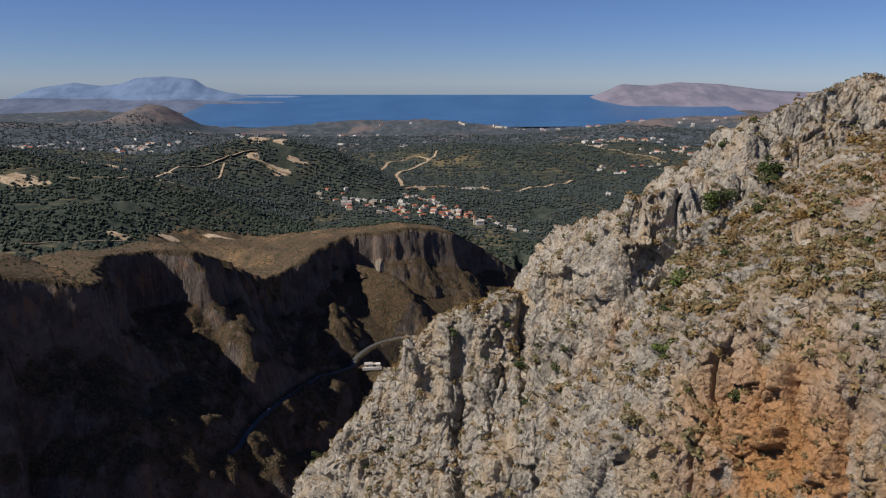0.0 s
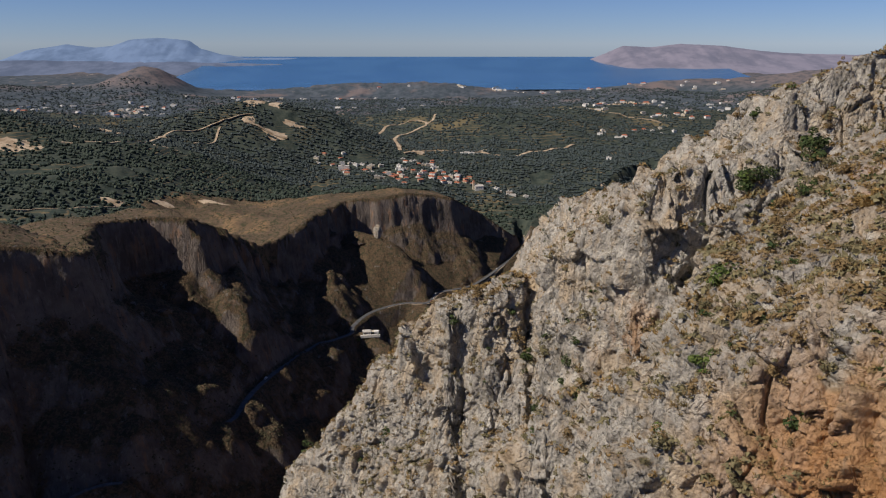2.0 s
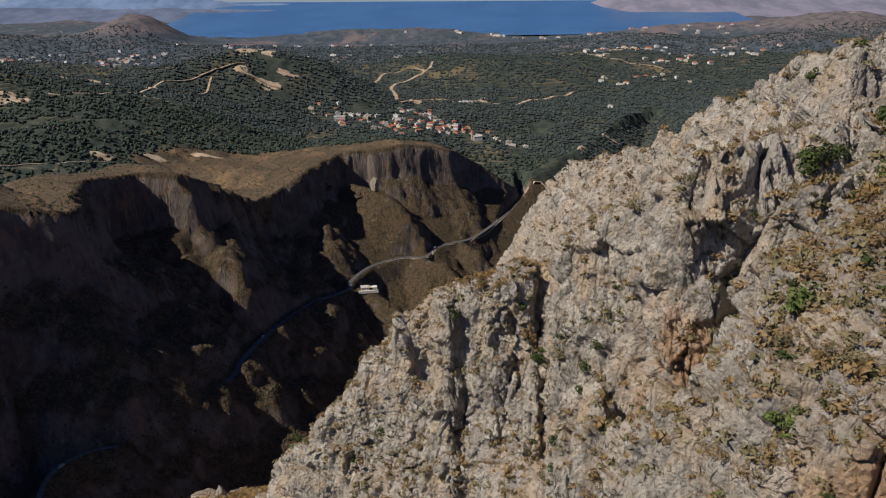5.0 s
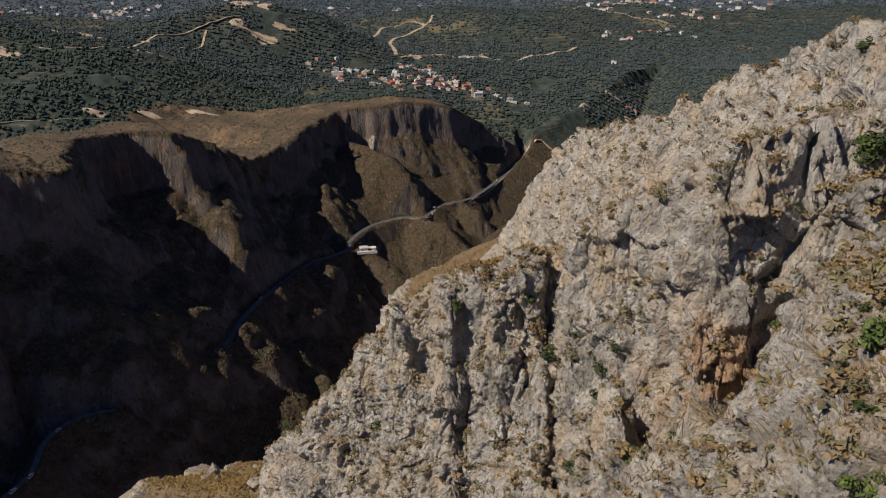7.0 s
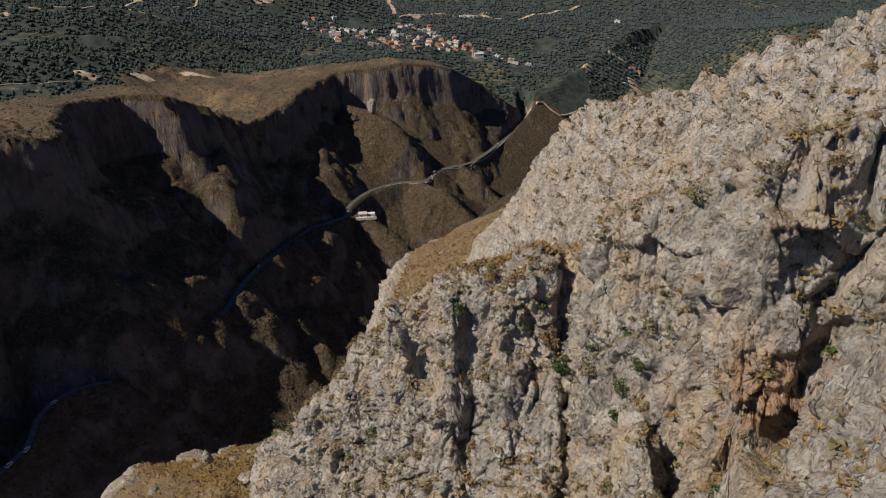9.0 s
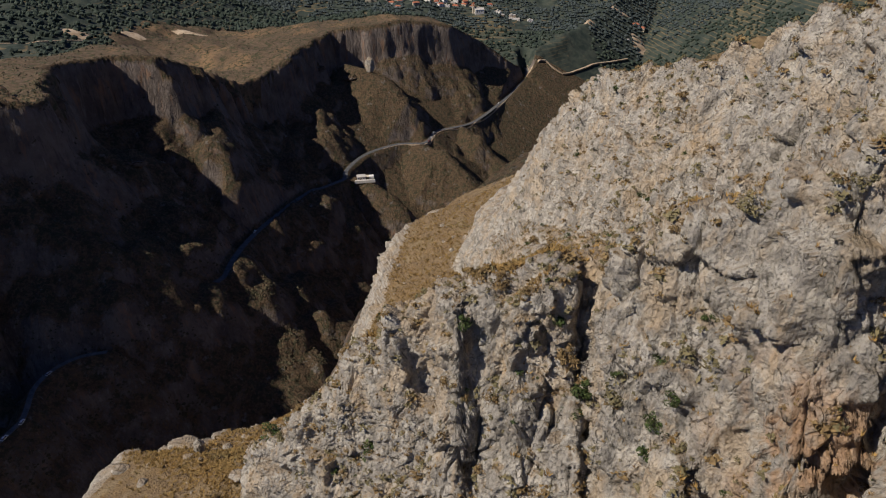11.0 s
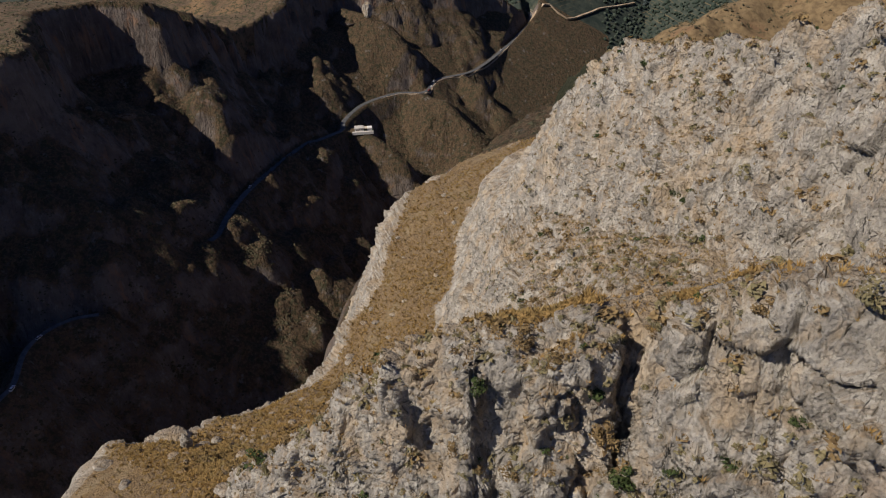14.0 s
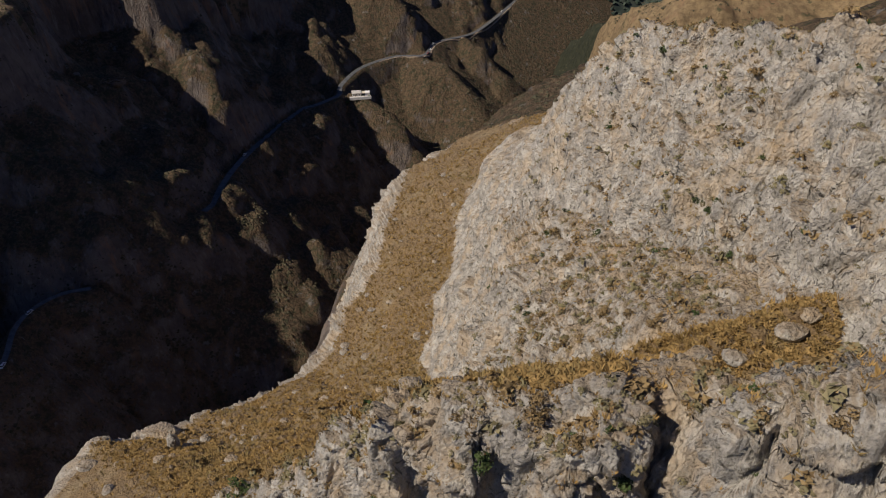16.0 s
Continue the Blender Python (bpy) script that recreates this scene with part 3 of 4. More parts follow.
run = np.hypot(np.diff(HV, axis=1), np.diff(H, axis=1)) * weight * np.where(HV[:, 1:] < 104, low_front, low_slope)
run = np.concatenate([np.zeros((len(hu), 1)), np.cumsum(run, axis=1)], 1)
VS = np.stack([np.interp(np.linspace(0, r[-1], rows_n), r, rows_v) for r in run])
# the rows keep to the front wall's line, so that its steep face is evenly sampled
line_u = [EU[0] * a + EU[1] * b for a, b, _ in CREST] + [-22.9, -17.0, 2.5, 32.6]
line_v = [EV[0] * a + EV[1] * b for a, b, _ in CREST] + [113.0, 112.0, 107.0, 93.0]
order = np.argsort(line_u)
lead = np.interp(hu, np.array(line_u)[order], np.array(line_v)[order])[:, None]
for _ in range(2):
    lead = np.convolve(np.pad(lead[:, 0], 24, "edge"), np.full(49, 1 / 49), "valid")[:, None]
VS = VS - lead
for _ in range(2):
    pad = np.cumsum(np.pad(VS, ((13, 12), (0, 0)), "edge"), axis=0)
    VS = (pad[25:] - pad[:-25]) / 25
VS = VS + lead
XS, YS = plan(np.repeat(hu[:, None], rows_n, 1), VS)
C = np.stack([XS, YS, massif(XS, YS)], 2)


def normals(C):
    n = np.cross(np.gradient(C, axis=0), np.gradient(C, axis=1))
    return n / np.maximum(np.linalg.norm(n, axis=2, keepdims=True), 1e-9)


def blur(A, k):
    for ax in (0, 1):
        pw = [(0, 0)] * A.ndim
        pw[ax] = (k, k)
        q = np.pad(A, pw, "edge")
        n = A.shape[ax]
        A = sum(np.take(q, range(i, i + n), axis=ax) for i in range(2 * k + 1)) / (2 * k + 1)
    return A


C = blur(blur(C, 2), 2)
N = normals(blur(blur(C, 6), 6))
N /= np.linalg.norm(N, axis=2, keepdims=True)
p, n = C.reshape(-1, 3), N.reshape(-1, 3)
turf = massif(XS, YS, True)[1].ravel()
turf = np.clip(turf + 0.5 * fbm(p / 7.0, 3, 51) * turf, 0, 1) * step(0.5, 0.72, n[:, 2])
bare = 1 - turf


def blocks(q, size, seed, lift, tilt, crack, width):
    """Broken rock: each block stands out by its own amount, with a slanting flat face, and is parted from the next by a crack."""
    size = np.array(size)
    f1, f2, rnd, off = cells(q / size, seed)
    slope = np.stack([rnd * 7.13 % 1, rnd * 13.7 % 1, rnd * 29.3 % 1], 1) * 2 - 1
    inner = step(0.0, width, f2 - f1)
    return (lift * (rnd - 0.4) + tilt * (slope * off * size).sum(1)) * (0.35 + 0.65 * inner) - crack * (1 - inner)


warp = p + 0.55 * np.stack([fbm(p / 3.0, 2, 61), fbm(p / 3.0, 2, 62), fbm(p / 3.0, 2, 63)], 1)
steepness = step(0.45, 0.75, 1 - n[:, 2])
patchy = 0.45 + 0.75 * step(-0.25, 0.35, fbm(p / 9.0, 2, 64))
push = fbm(p / (14.0, 14.0, 26.0), 3, 52) * 1.3
cleft = np.abs(vnoise(warp / (8.0, 8.0, 40.0), 57))
push = push - 1.3 * (1 - step(0.0, 0.07, cleft)) * steepness
push = push + blocks(warp, (5.2, 5.2, 9.5), 71, 1.3, 0.20, 0.55, 0.05)
push = push + blocks(warp + 40, (2.5, 2.5, 3.8), 81, 0.7, 0.26, 0.4, 0.06)
push = push + blocks(warp * 1.02 + 90, (1.2, 1.2, 1.6), 91, 0.34, 0.34, 0.28, 0.09) * patchy
push = push + blocks(p + 0.3 * (warp - p) + 20, (0.7, 0.7, 0.95), 97, 0.16, 0.16, 0.10, 0.12) * patchy + fbm(p / 0.9, 2, 54) * 0.07
soft = fbm(p / 12.0, 4, 55) * 0.9 + fbm(p / 2.0, 3, 56) * 0.35 + np.maximum(blocks(warp, (1.7, 1.7, 1.7), 95, 2.4, 0.2, 0.3, 0.1) - 0.75, 0) * 1.2
push = push * (1 - 0.45 * step(0.55, 0.9, n[:, 2]))
push = push * bare + soft * (1 - bare)
# the slit behind the great fin and the cave at its foot
push = push - 2.8 * np.exp(-(np.abs(p[:, 0] - 36.3 + 0.16 * (283 - p[:, 2]) + 1.2 * fbm(p / 5.0, 3, 58)) / 0.6) ** 2) * step(256, 262, p[:, 2]) * ((p[:, 1] > 98) & (p[:, 1] < 122))
# the shaded slot high in the ridge's wall
push = push - 3.2 * np.exp(-(np.abs(p[:, 1] - 171.5 + 0.8 * fbm(p / 4.0, 2, 60)) / 0.9) ** 2) * step(252, 258, p[:, 2]) * ((p[:, 0] > 40) & (p[:, 0] < 56))
cave = np.sqrt(((p[:, 0] - 33) / 4.2) ** 2 + ((p[:, 1] - 107.5) / 4.5) ** 2 + ((p[:, 2] - 254.5) / 4.2) ** 2) + 0.35 * fbm(p / 3.0, 3, 59)
push = push - 5.0 * (1 - step(0.2, 1.1, cave))
C2 = p + n * push[:, None]
cf = grid_faces(len(hu), rows_n)
crag = mesh_of("crag", C2, cf, (ROCK,), None, smooth=True)
attr = crag.data.attributes.new("turf", "FLOAT", "POINT")
attr.data.foreach_set("value", turf.astype(np.float32))
tagged(crag, "sunlit grey limestone crag with ochre stains, ledges and dry grass", "cliff", kind="structure")
CN = normals(C2.reshape(C.shape)).reshape(-1, 3)


# ---- sea and far mountains ----
def far_rise(y):
    return np.interp(y, [3700, 4250, 4850, 4950], [88, 137, 205, 213])


def sea():
    k = Nodes("sea_water", 0.25, 0.5)
    c = k.mix(k.ramp(k.noise(0.004, 3), 0.4, 0.6), (0.045, 0.125, 0.26), (0.055, 0.145, 0.29))
    k.bump(k.noise(0.05, 4), 0.2, 1.0)
    m = k.colour(c)
    xs, ys = np.linspace(-1500, 1620, 60), np.linspace(3560, 4940, 60)
    A, B = np.meshgrid(xs, ys, indexing="ij")
    B = B + 60 * np.sin(A / 400.0) * (1 - step(3560, 4000, B))
    ob = mesh_of("sea", np.stack([A, B, far_rise(B) + 7 * step(3600, 3900, B)], 2).reshape(-1, 3), grid_faces(60, 60), (m,))
    return tagged(ob, "calm deep blue sea in a wide bay", "sea", kind="structure")


def mountain(name, skyline, y0, depth, colour, haze_glow, label, seed, foot=0.0):
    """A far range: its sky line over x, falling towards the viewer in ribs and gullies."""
    k = Nodes(name + "_hazed_stone", 1.0, 0.0)
    # Distance haze is painted in: an even bluish emission over each range.
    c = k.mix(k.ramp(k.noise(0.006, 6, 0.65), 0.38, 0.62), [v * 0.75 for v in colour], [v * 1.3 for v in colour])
    k.put(k.b.inputs["Emission Color"], (*haze_glow, 1))
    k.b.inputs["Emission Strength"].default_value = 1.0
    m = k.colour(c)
    sx = [s[0] for s in skyline]
    xs, ts = np.linspace(sx[0], sx[-1], 220), np.linspace(0, 1, 26)
    A, T = np.meshgrid(xs, ts, indexing="ij")
    B = y0 - depth * T
    base = far_rise(B) - 20
    top = np.interp(A, sx, [s[1] for s in skyline])
    rib = ridged(col3(A / 150.0, B / 260.0, 0.0), 4, seed).reshape(A.shape)
    h = np.maximum(top - (far_rise(y0) - 20), 0) * (1 - T) ** 1.15 * (1 + 0.25 * rib * np.sin(np.pi * T)) + 4 * rib * (1 - T) * (T == 0)
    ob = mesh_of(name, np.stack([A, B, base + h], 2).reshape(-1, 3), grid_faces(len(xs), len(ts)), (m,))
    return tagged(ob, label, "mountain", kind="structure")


sea()
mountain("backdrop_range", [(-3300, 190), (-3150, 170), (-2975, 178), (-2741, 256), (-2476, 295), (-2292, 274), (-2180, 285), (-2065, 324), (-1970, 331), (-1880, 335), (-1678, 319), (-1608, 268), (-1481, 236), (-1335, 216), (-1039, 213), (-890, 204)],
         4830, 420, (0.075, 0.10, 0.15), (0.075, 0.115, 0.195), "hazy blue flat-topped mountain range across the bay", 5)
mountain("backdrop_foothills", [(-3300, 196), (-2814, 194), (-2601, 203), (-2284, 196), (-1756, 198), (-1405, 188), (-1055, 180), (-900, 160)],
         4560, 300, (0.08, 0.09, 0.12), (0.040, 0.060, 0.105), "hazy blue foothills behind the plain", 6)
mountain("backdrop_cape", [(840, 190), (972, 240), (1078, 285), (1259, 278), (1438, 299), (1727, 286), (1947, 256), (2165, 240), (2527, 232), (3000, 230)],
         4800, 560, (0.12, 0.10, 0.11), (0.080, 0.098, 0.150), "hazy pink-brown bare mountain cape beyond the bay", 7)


# ---- small builders ----
def box(lo, hi):
    v = [(x, y, z) for x in (lo[0], hi[0]) for y in (lo[1], hi[1]) for z in (lo[2], hi[2])]
    f = [(0, 1, 3, 2), (4, 6, 7, 5), (0, 4, 5, 1), (2, 3, 7, 6), (0, 2, 6, 4), (1, 5, 7, 3)]
    return v, f


def part(name, vf, material, parent=None, label="", smooth=False):
    me = bpy.data.meshes.new(name)
    me.from_pydata([tuple(v) for v in vf[0]], [], [tuple(f) for f in vf[1]])
    me.materials.append(material)
    if smooth:
        me.polygons.foreach_set("use_smooth", np.full(len(me.polygons), True))
    ob = new(name, me)
    if parent:
        ob.parent = parent
    return tagged(ob, label)


def join(*many):
    v, f = [], []
    for a, b in many:
        f += [tuple(i + len(v) for i in q) for q in b]
        v += list(a)
    return v, f


def height(x, y):
    return float(land(np.array([float(x)]), np.array([float(y)]))[0])


def plaster(name, colour, vary=0.15):
    k = Nodes(name, 0.85, 0.25)
    return k.colour(k.mix(k.ramp(k.noise(0.8, 5, 0.65), 0.35, 0.7), [c * (1 - vary) for c in colour], colour))


WHITE, CREAM, OCHRE = plaster("white_plaster", (0.78, 0.76, 0.72)), plaster("cream_plaster", (0.62, 0.54, 0.42)), plaster("stone_plaster", (0.42, 0.34, 0.26))
TILE, CONCRETE, GLASS = plaster("roof_tile", (0.42, 0.15, 0.085), 0.35), plaster("concrete", (0.50, 0.47, 0.43)), plaster("dark_glass", (0.03, 0.035, 0.045))
WOOD, BARK = plaster("painted_wood", (0.16, 0.09, 0.05)), plaster("bark", (0.13, 0.10, 0.075), 0.4)


def asphalt_material():
    k = Nodes("asphalt", 0.8, 0.3)
    return k.colour(k.mix(k.ramp(k.noise(0.25, 5, 0.65), 0.35, 0.65), (0.06, 0.062, 0.066), (0.11, 0.11, 0.112)))


def dirt_material():
    k = Nodes("pale_dirt", 0.95, 0.1)
    return k.colour(k.mix(k.ramp(k.noise(0.09, 5, 0.65), 0.35, 0.65), (0.26, 0.19, 0.125), (0.46, 0.37, 0.27)))


ASPHALT, DIRT = asphalt_material(), dirt_material()


def smooth_line(pts, gap):
    """Points every gap metres on a smooth curve through pts (x, y)."""
    q = np.array([pt[:2] for pt in pts], float)
    out = []
    for i in range(len(q) - 1):
        a, b, c, d = q[max(i - 1, 0)], q[i], q[i + 1], q[min(i + 2, len(q) - 1)]
        for t in np.linspace(0, 1, max(2, int(np.hypot(*(c - b)) / gap)), endpoint=False):
            out.append(0.5 * (2 * b + (c - a) * t + (2 * a - 5 * b + 4 * c - d) * t * t + (3 * b - a - 3 * c + d) * t ** 3))
    out.append(q[-1])
    return np.array(out)


def ribbon(line, lo, hi, lift, thick=0.25):
    """A strip along a plan line, from lo to hi metres to its right, laid on the ground, with a thickness."""
    t = np.gradient(line, axis=0)
    t /= np.linalg.norm(t, axis=1, keepdims=True)
    right = np.stack([t[:, 1], -t[:, 0]], 1)
    a, b = line + right * lo, line + right * hi
    mid = line + right * (lo + hi) / 2
    z = np.max([land(q[:, 0], q[:, 1]) for q in (a, mid, b)], 0) if abs(hi - lo) > 1.5 else land(mid[:, 0], mid[:, 1])
    z = z + lift
    k = len(line)
    v = np.concatenate([np.c_[a, z], np.c_[b, z], np.c_[a, z - thick], np.c_[b, z - thick]])
    f = []
    for i in range(k - 1):
        for p0, p1 in ((0, 1), (1, 3), (3, 2), (2, 0)):
            f.append((p0 * k + i, p0 * k + i + 1, p1 * k + i + 1, p1 * k + i))
    return v, f


# ---- roads and tracks ----
south_line, north_line = smooth_line(ROAD_SOUTH, 4.0), smooth_line(ROAD_NORTH, 4.0)
for line in (south_line, north_line):
    half = 1.5 if line is south_line else 2.4
    road = part("road", ribbon(line, -half, half, 0.3, 0.9), ASPHALT)
    tagged(road, "narrow grey asphalt road winding along the gorge side", "road", "gorge road", "structure")
    if line is south_line:
        continue
    part("verge", ribbon(line[92:], 2.45, 3.6, 0.2, 0.9), DIRT, road, "pale gravel verge")
    part("parapet", ribbon(line[92:], 3.65, 3.95, 0.6, 1.2), OCHRE, road, "low pale parapet wall")
TRACKS = [
    ([(-640, 1205), (-558, 1229), (-545, 1330), (-552, 1433), (-514, 1465), (-476, 1510), (-441, 1544), (-416, 1554)], 5.0),
    ([(-426, 1523), (-379, 1519), (-336, 1512)], 7.0),
    ([(-470, 1500), (-468, 1440), (-490, 1400)], 4.0),
    ([(-215, 1740), (-190, 1930), (-172, 2030), (-104, 2041), (-72, 2010), (-66, 1980), (-98, 1924), (-138, 1870), (-132, 1726), (-109, 1574)], 8.0),
    ([(-68, 1990), (-51, 2022), (-45, 2070)], 6.0),
    ([(-100, 1560), (-77, 1579), (-26, 1615), (25, 1612), (65, 1640), (100, 1603), (165, 1634), (237, 1716), (300, 1790)], 9.0),
    ([(-70, 1500), (-40, 1480), (-28, 1440), (-40, 1400)], 5.0),
    ([(-560, 760), (-520, 830), (-470, 880), (-430, 930)], 3.0),
    ([(120, 1165), (150, 1190), (176, 1181), (230, 1230), (300, 1290)], 4.0),
    ([(330, 2330), (420, 2345), (520, 2250), (640, 2180)], 5.0),
]
for pts, wide in TRACKS:
    tagged(part("dirt_track", ribbon(smooth_line(pts, 12.0), -wide / 2, wide / 2, 0.9, 2.0), DIRT), "pale bulldozed dirt track across the olive slopes", "road", "dirt tracks", "structure")


def patch(x, y, rx, ry, seed, label):
    """A bare, uneven patch of earth lying on the land."""
    r = random.Random(seed)
    ring = [(math.cos(a) * rx * r.uniform(0.7, 1.15), math.sin(a) * ry * r.uniform(0.7, 1.15)) for a in np.linspace(0, 2 * math.pi, 19)[:-1]]
    v, f = [(x, y, height(x, y) + 1.6)], []
    for s in (0.5, 1.0):
        v += [(x + a * s, y + b * s, height(x + a * s, y + b * s) + (1.5 if s < 1 else -0.4)) for a, b in ring]
    for i in range(18):
        j = (i + 1) % 18
        f += [(0, 1 + i, 1 + j), (1 + i, 19 + i, 19 + j, 1 + j)]
    return tagged(part("bare_ground", (v, f), DIRT, smooth=True), label, "ground", "bare patches", "structure")


for i, (x, y, rx, ry) in enumerate([(-72, 1585, 22, 16), (60, 1660, 30, 18), (30, 1612, 34, 10), (-420, 1535, 18, 16), (-360, 1518, 30, 18), (560, 2600, 60, 16), (640, 2640, 70, 20),
                                    (470, 2480, 60, 18), (-445, 948, 26, 16), (-395, 985, 22, 10), (-340, 1040, 26, 12), (-700, 1172, 60, 26), (-425, 1612, 34, 30), (-375, 1625, 22, 34), (-560, 1400, 40, 8), (-640, 1340, 50, 10), (-520, 1300, 44, 8), (-330, 1560, 30, 9), (330, 1345, 16, 24), (240, 1330, 14, 10), (300, 1400, 22, 9)]):
    patch(x, y, rx, ry, i, "bare pale earth cut into the green slope")


# ---- houses ----
def house(x, y, w, d, h, turn, wall, roof, seed, far=False):
    """One house: walls with a pitched tile or flat concrete roof, door and windows."""
    r = random.Random(seed)
    base = new("house")
    z = min(height(x + a * w / 2, y + b * d / 2) for a in (-1, 1) for b in (-1, 1))
    base.matrix_world = pose(x, y, z, 0, 0, turn)
    part("wall", box((-w / 2, -d / 2, -1.5), (w / 2, d / 2, h)), wall, base)
    if roof is TILE:
        e, t = 0.4, 0.28 * d
        v = [(-w / 2 - e, -d / 2 - e, h), (w / 2 + e, -d / 2 - e, h), (w / 2 + e, d / 2 + e, h), (-w / 2 - e, d / 2 + e, h),
             (-w / 2 + d * 0.3, 0, h + t), (w / 2 - d * 0.3, 0, h + t)]
        part("roof", (v, [(0, 1, 5, 4), (1, 2, 5), (2, 3, 4, 5), (3, 0, 4), (3, 2, 1, 0)]), TILE, base, "hipped red tile roof")
    else:
        part("roof", join(box((-w / 2 - 0.15, -d / 2 - 0.15, h), (w / 2 + 0.15, d / 2 + 0.15, h + 0.35)), box((-w / 4, -d / 4, h + 0.35), (0, d / 4, h + 2.2))), roof, base, "flat concrete roof with stair hut")
    if not far:
        part("door", box((-0.5, -d / 2 - 0.05, 0), (0.5, -d / 2 + 0.05, 2.1)), WOOD, base)
        n = max(2, int(w / 3))
        for i in range(n):
            cx = -w / 2 + (i + 0.5) * w / n
            for zz in ([1.1] if h < 4.5 else [1.1, 4.0]):
                if abs(cx) > 0.9 or zz > 2:
                    part("window", box((cx - 0.45, -d / 2 - 0.04, zz), (cx + 0.45, -d / 2 + 0.04, zz + 1.2)), GLASS, base)
    tint = {WHITE: "white", CREAM: "cream", OCHRE: "stone"}[wall]
    return tagged(base, f"{tint} rendered house with a {'red tile' if roof is TILE else 'flat concrete'} roof", "house", "village houses" if not far else "houses on the plain")


rnd_h = random.Random(8)
spots = []
for cx, cy, n, sx, sy in ((-60, 1410, 26, 36, 26), (-5, 1392, 20, 36, 14), (-68, 1500, 8, 20, 18), (-215, 1450, 12, 26, 16), (-255, 1490, 4, 30, 20), (-150, 1455, 5, 24, 14), (-105, 1385, 4, 16, 8), (100, 1362, 3, 18, 10), (40, 1600, 2, 18, 6)):
    tries = 0
    while n and tries < 300:
        tries += 1
        x, y = rnd_h.gauss(cx, sx), rnd_h.gauss(cy, sy)
        if along(RIM, np.array([x]), np.array([y]))[0][0] < -60 and all(abs(x - a) > 8.5 or abs(y - b) > 7.5 for a, b in spots) and math.hypot(x - 47, y - 1365) > 16:
            spots.append((x, y))
            n -= 1
for i, (x, y) in enumerate(spots):
    red = rnd_h.random() < (0.62 if -120 < x < 80 and y < 1450 else 0.3)
    house(x, y, rnd_h.uniform(7, 12), rnd_h.uniform(5.5, 7.5), rnd_h.choice([3.2, 3.2, 5.8]), rnd_h.uniform(-35, 35), rnd_h.choice([WHITE, WHITE, CREAM, OCHRE]), TILE if red else CONCRETE, i)
house(-212, 1442, 22, 14, 9.5, 8, WHITE, CONCRETE, 901)
house(110, 1362, 26, 8, 4.0, -6, WHITE, CONCRETE, 902)
house(36, 1602, 30, 12, 6.0, 5, WHITE, CONCRETE, 903)


def church():
    base = new("church")
    base.matrix_world = pose(47, 1365, height(47, 1365) - 0.5, 0, 0, 12)
    part("nave", box((-2, -5, -2), (14, 5, 6.5)), WHITE, base)
    v = [(-2.4, -5.4, 6.5), (14.4, -5.4, 6.5), (14.4, 5.4, 6.5), (-2.4, 5.4, 6.5), (-2.4, 0, 9.2), (14.4, 0, 9.2)]
    part("roof", (v, [(0, 1, 5, 4), (2, 3, 4, 5), (0, 4, 3), (1, 2, 5), (3, 2, 1, 0)]), CONCRETE, base, "low grey pitched roof")
    tower = part("bell_tower", join(box((-6, -2, -2), (-2.2, 1.8, 11)), *[box((a, b, 11), (a + 0.8, b + 0.8, 14.5)) for a in (-6, -3) for b in (-2, 1)], box((-6.2, -2.2, 14.5), (-2, 2, 15.2))), CREAM, base, "pale stone bell tower")
    part("spire", ([(-6, -2, 15.2), (-2.2, -2, 15.2), (-2.2, 1.8, 15.2), (-6, 1.8, 15.2), (-4.1, -0.1, 19)], [(0, 1, 4), (1, 2, 4), (2, 3, 4), (3, 0, 4)]), TILE, tower)
    for cx in (1, 5, 9):
        part("window", box((cx, -5.06, 2.2), (cx + 1, -4.94, 4.6)), GLASS, base)
    return tagged(base, "white village church with a slim bell tower", "church")


church()
# white hamlets far out on the plain
far_spots = []
for cx, cy, n, sx, sy in ((-1130, 2590, 26, 90, 60), (-1540, 2600, 12, 90, 40), (-1400, 2720, 9, 120, 30), (430, 2360, 6, 30, 30), (620, 2610, 12, 80, 40), (555, 2050, 8, 40, 25), (405, 1950, 5, 30, 20),
                          (-840, 2920, 12, 80, 40), (250, 3360, 26, 260, 20), (330, 1400, 5, 22, 50), (900, 2500, 14, 120, 60), (720, 2300, 10, 60, 40), (1080, 3250, 10, 120, 30), (-300, 2700, 8, 160, 60), (-500, 3100, 8, 160, 40)):
    for _ in range(n):
        far_spots.append((rnd_h.gauss(cx, sx), rnd_h.gauss(cy, sy)))
for i, (x, y) in enumerate(far_spots):
    big = 1.0 if y < 2200 else 1.25
    house(x, y, rnd_h.uniform(9, 18) * big, rnd_h.uniform(8, 10) * big, rnd_h.choice([3.5, 6.5]) * big, rnd_h.uniform(-30, 30), WHITE if rnd_h.random() < 0.75 else CREAM, CONCRETE if rnd_h.random() < 0.75 else TILE, 2000 + i, far=True)


# ---- roadside cafe and cars ----
def cafe():
    z = height(-94, 789)
    base = new("roadside_cafe")
    base.matrix_world = pose(-94, 789, z, 0, 0, 10)
    part("wall", box((-5, -3.5, -1), (4, 3, 3.2)), WHITE, base)
    part("roof", box((-5.4, -4, 3.2), (4.4, 3.5, 3.55)), CONCRETE, base, "flat pale concrete roof")
    part("annexe", box((8, -2.5, -1), (13, 2.5, 2.8)), WHITE, base)
    part("awning", box((4.4, -3, 2.5), (8, 2.6, 2.65)), CREAM, base, "pale canvas awning")
    part("terrace", box((-8, -7.5, -2), (14, -3.6, 0.15)), CONCRETE, base)
    part("terrace_wall", box((-8, -7.9, -2), (14, -7.5, 1.0)), WHITE, base)
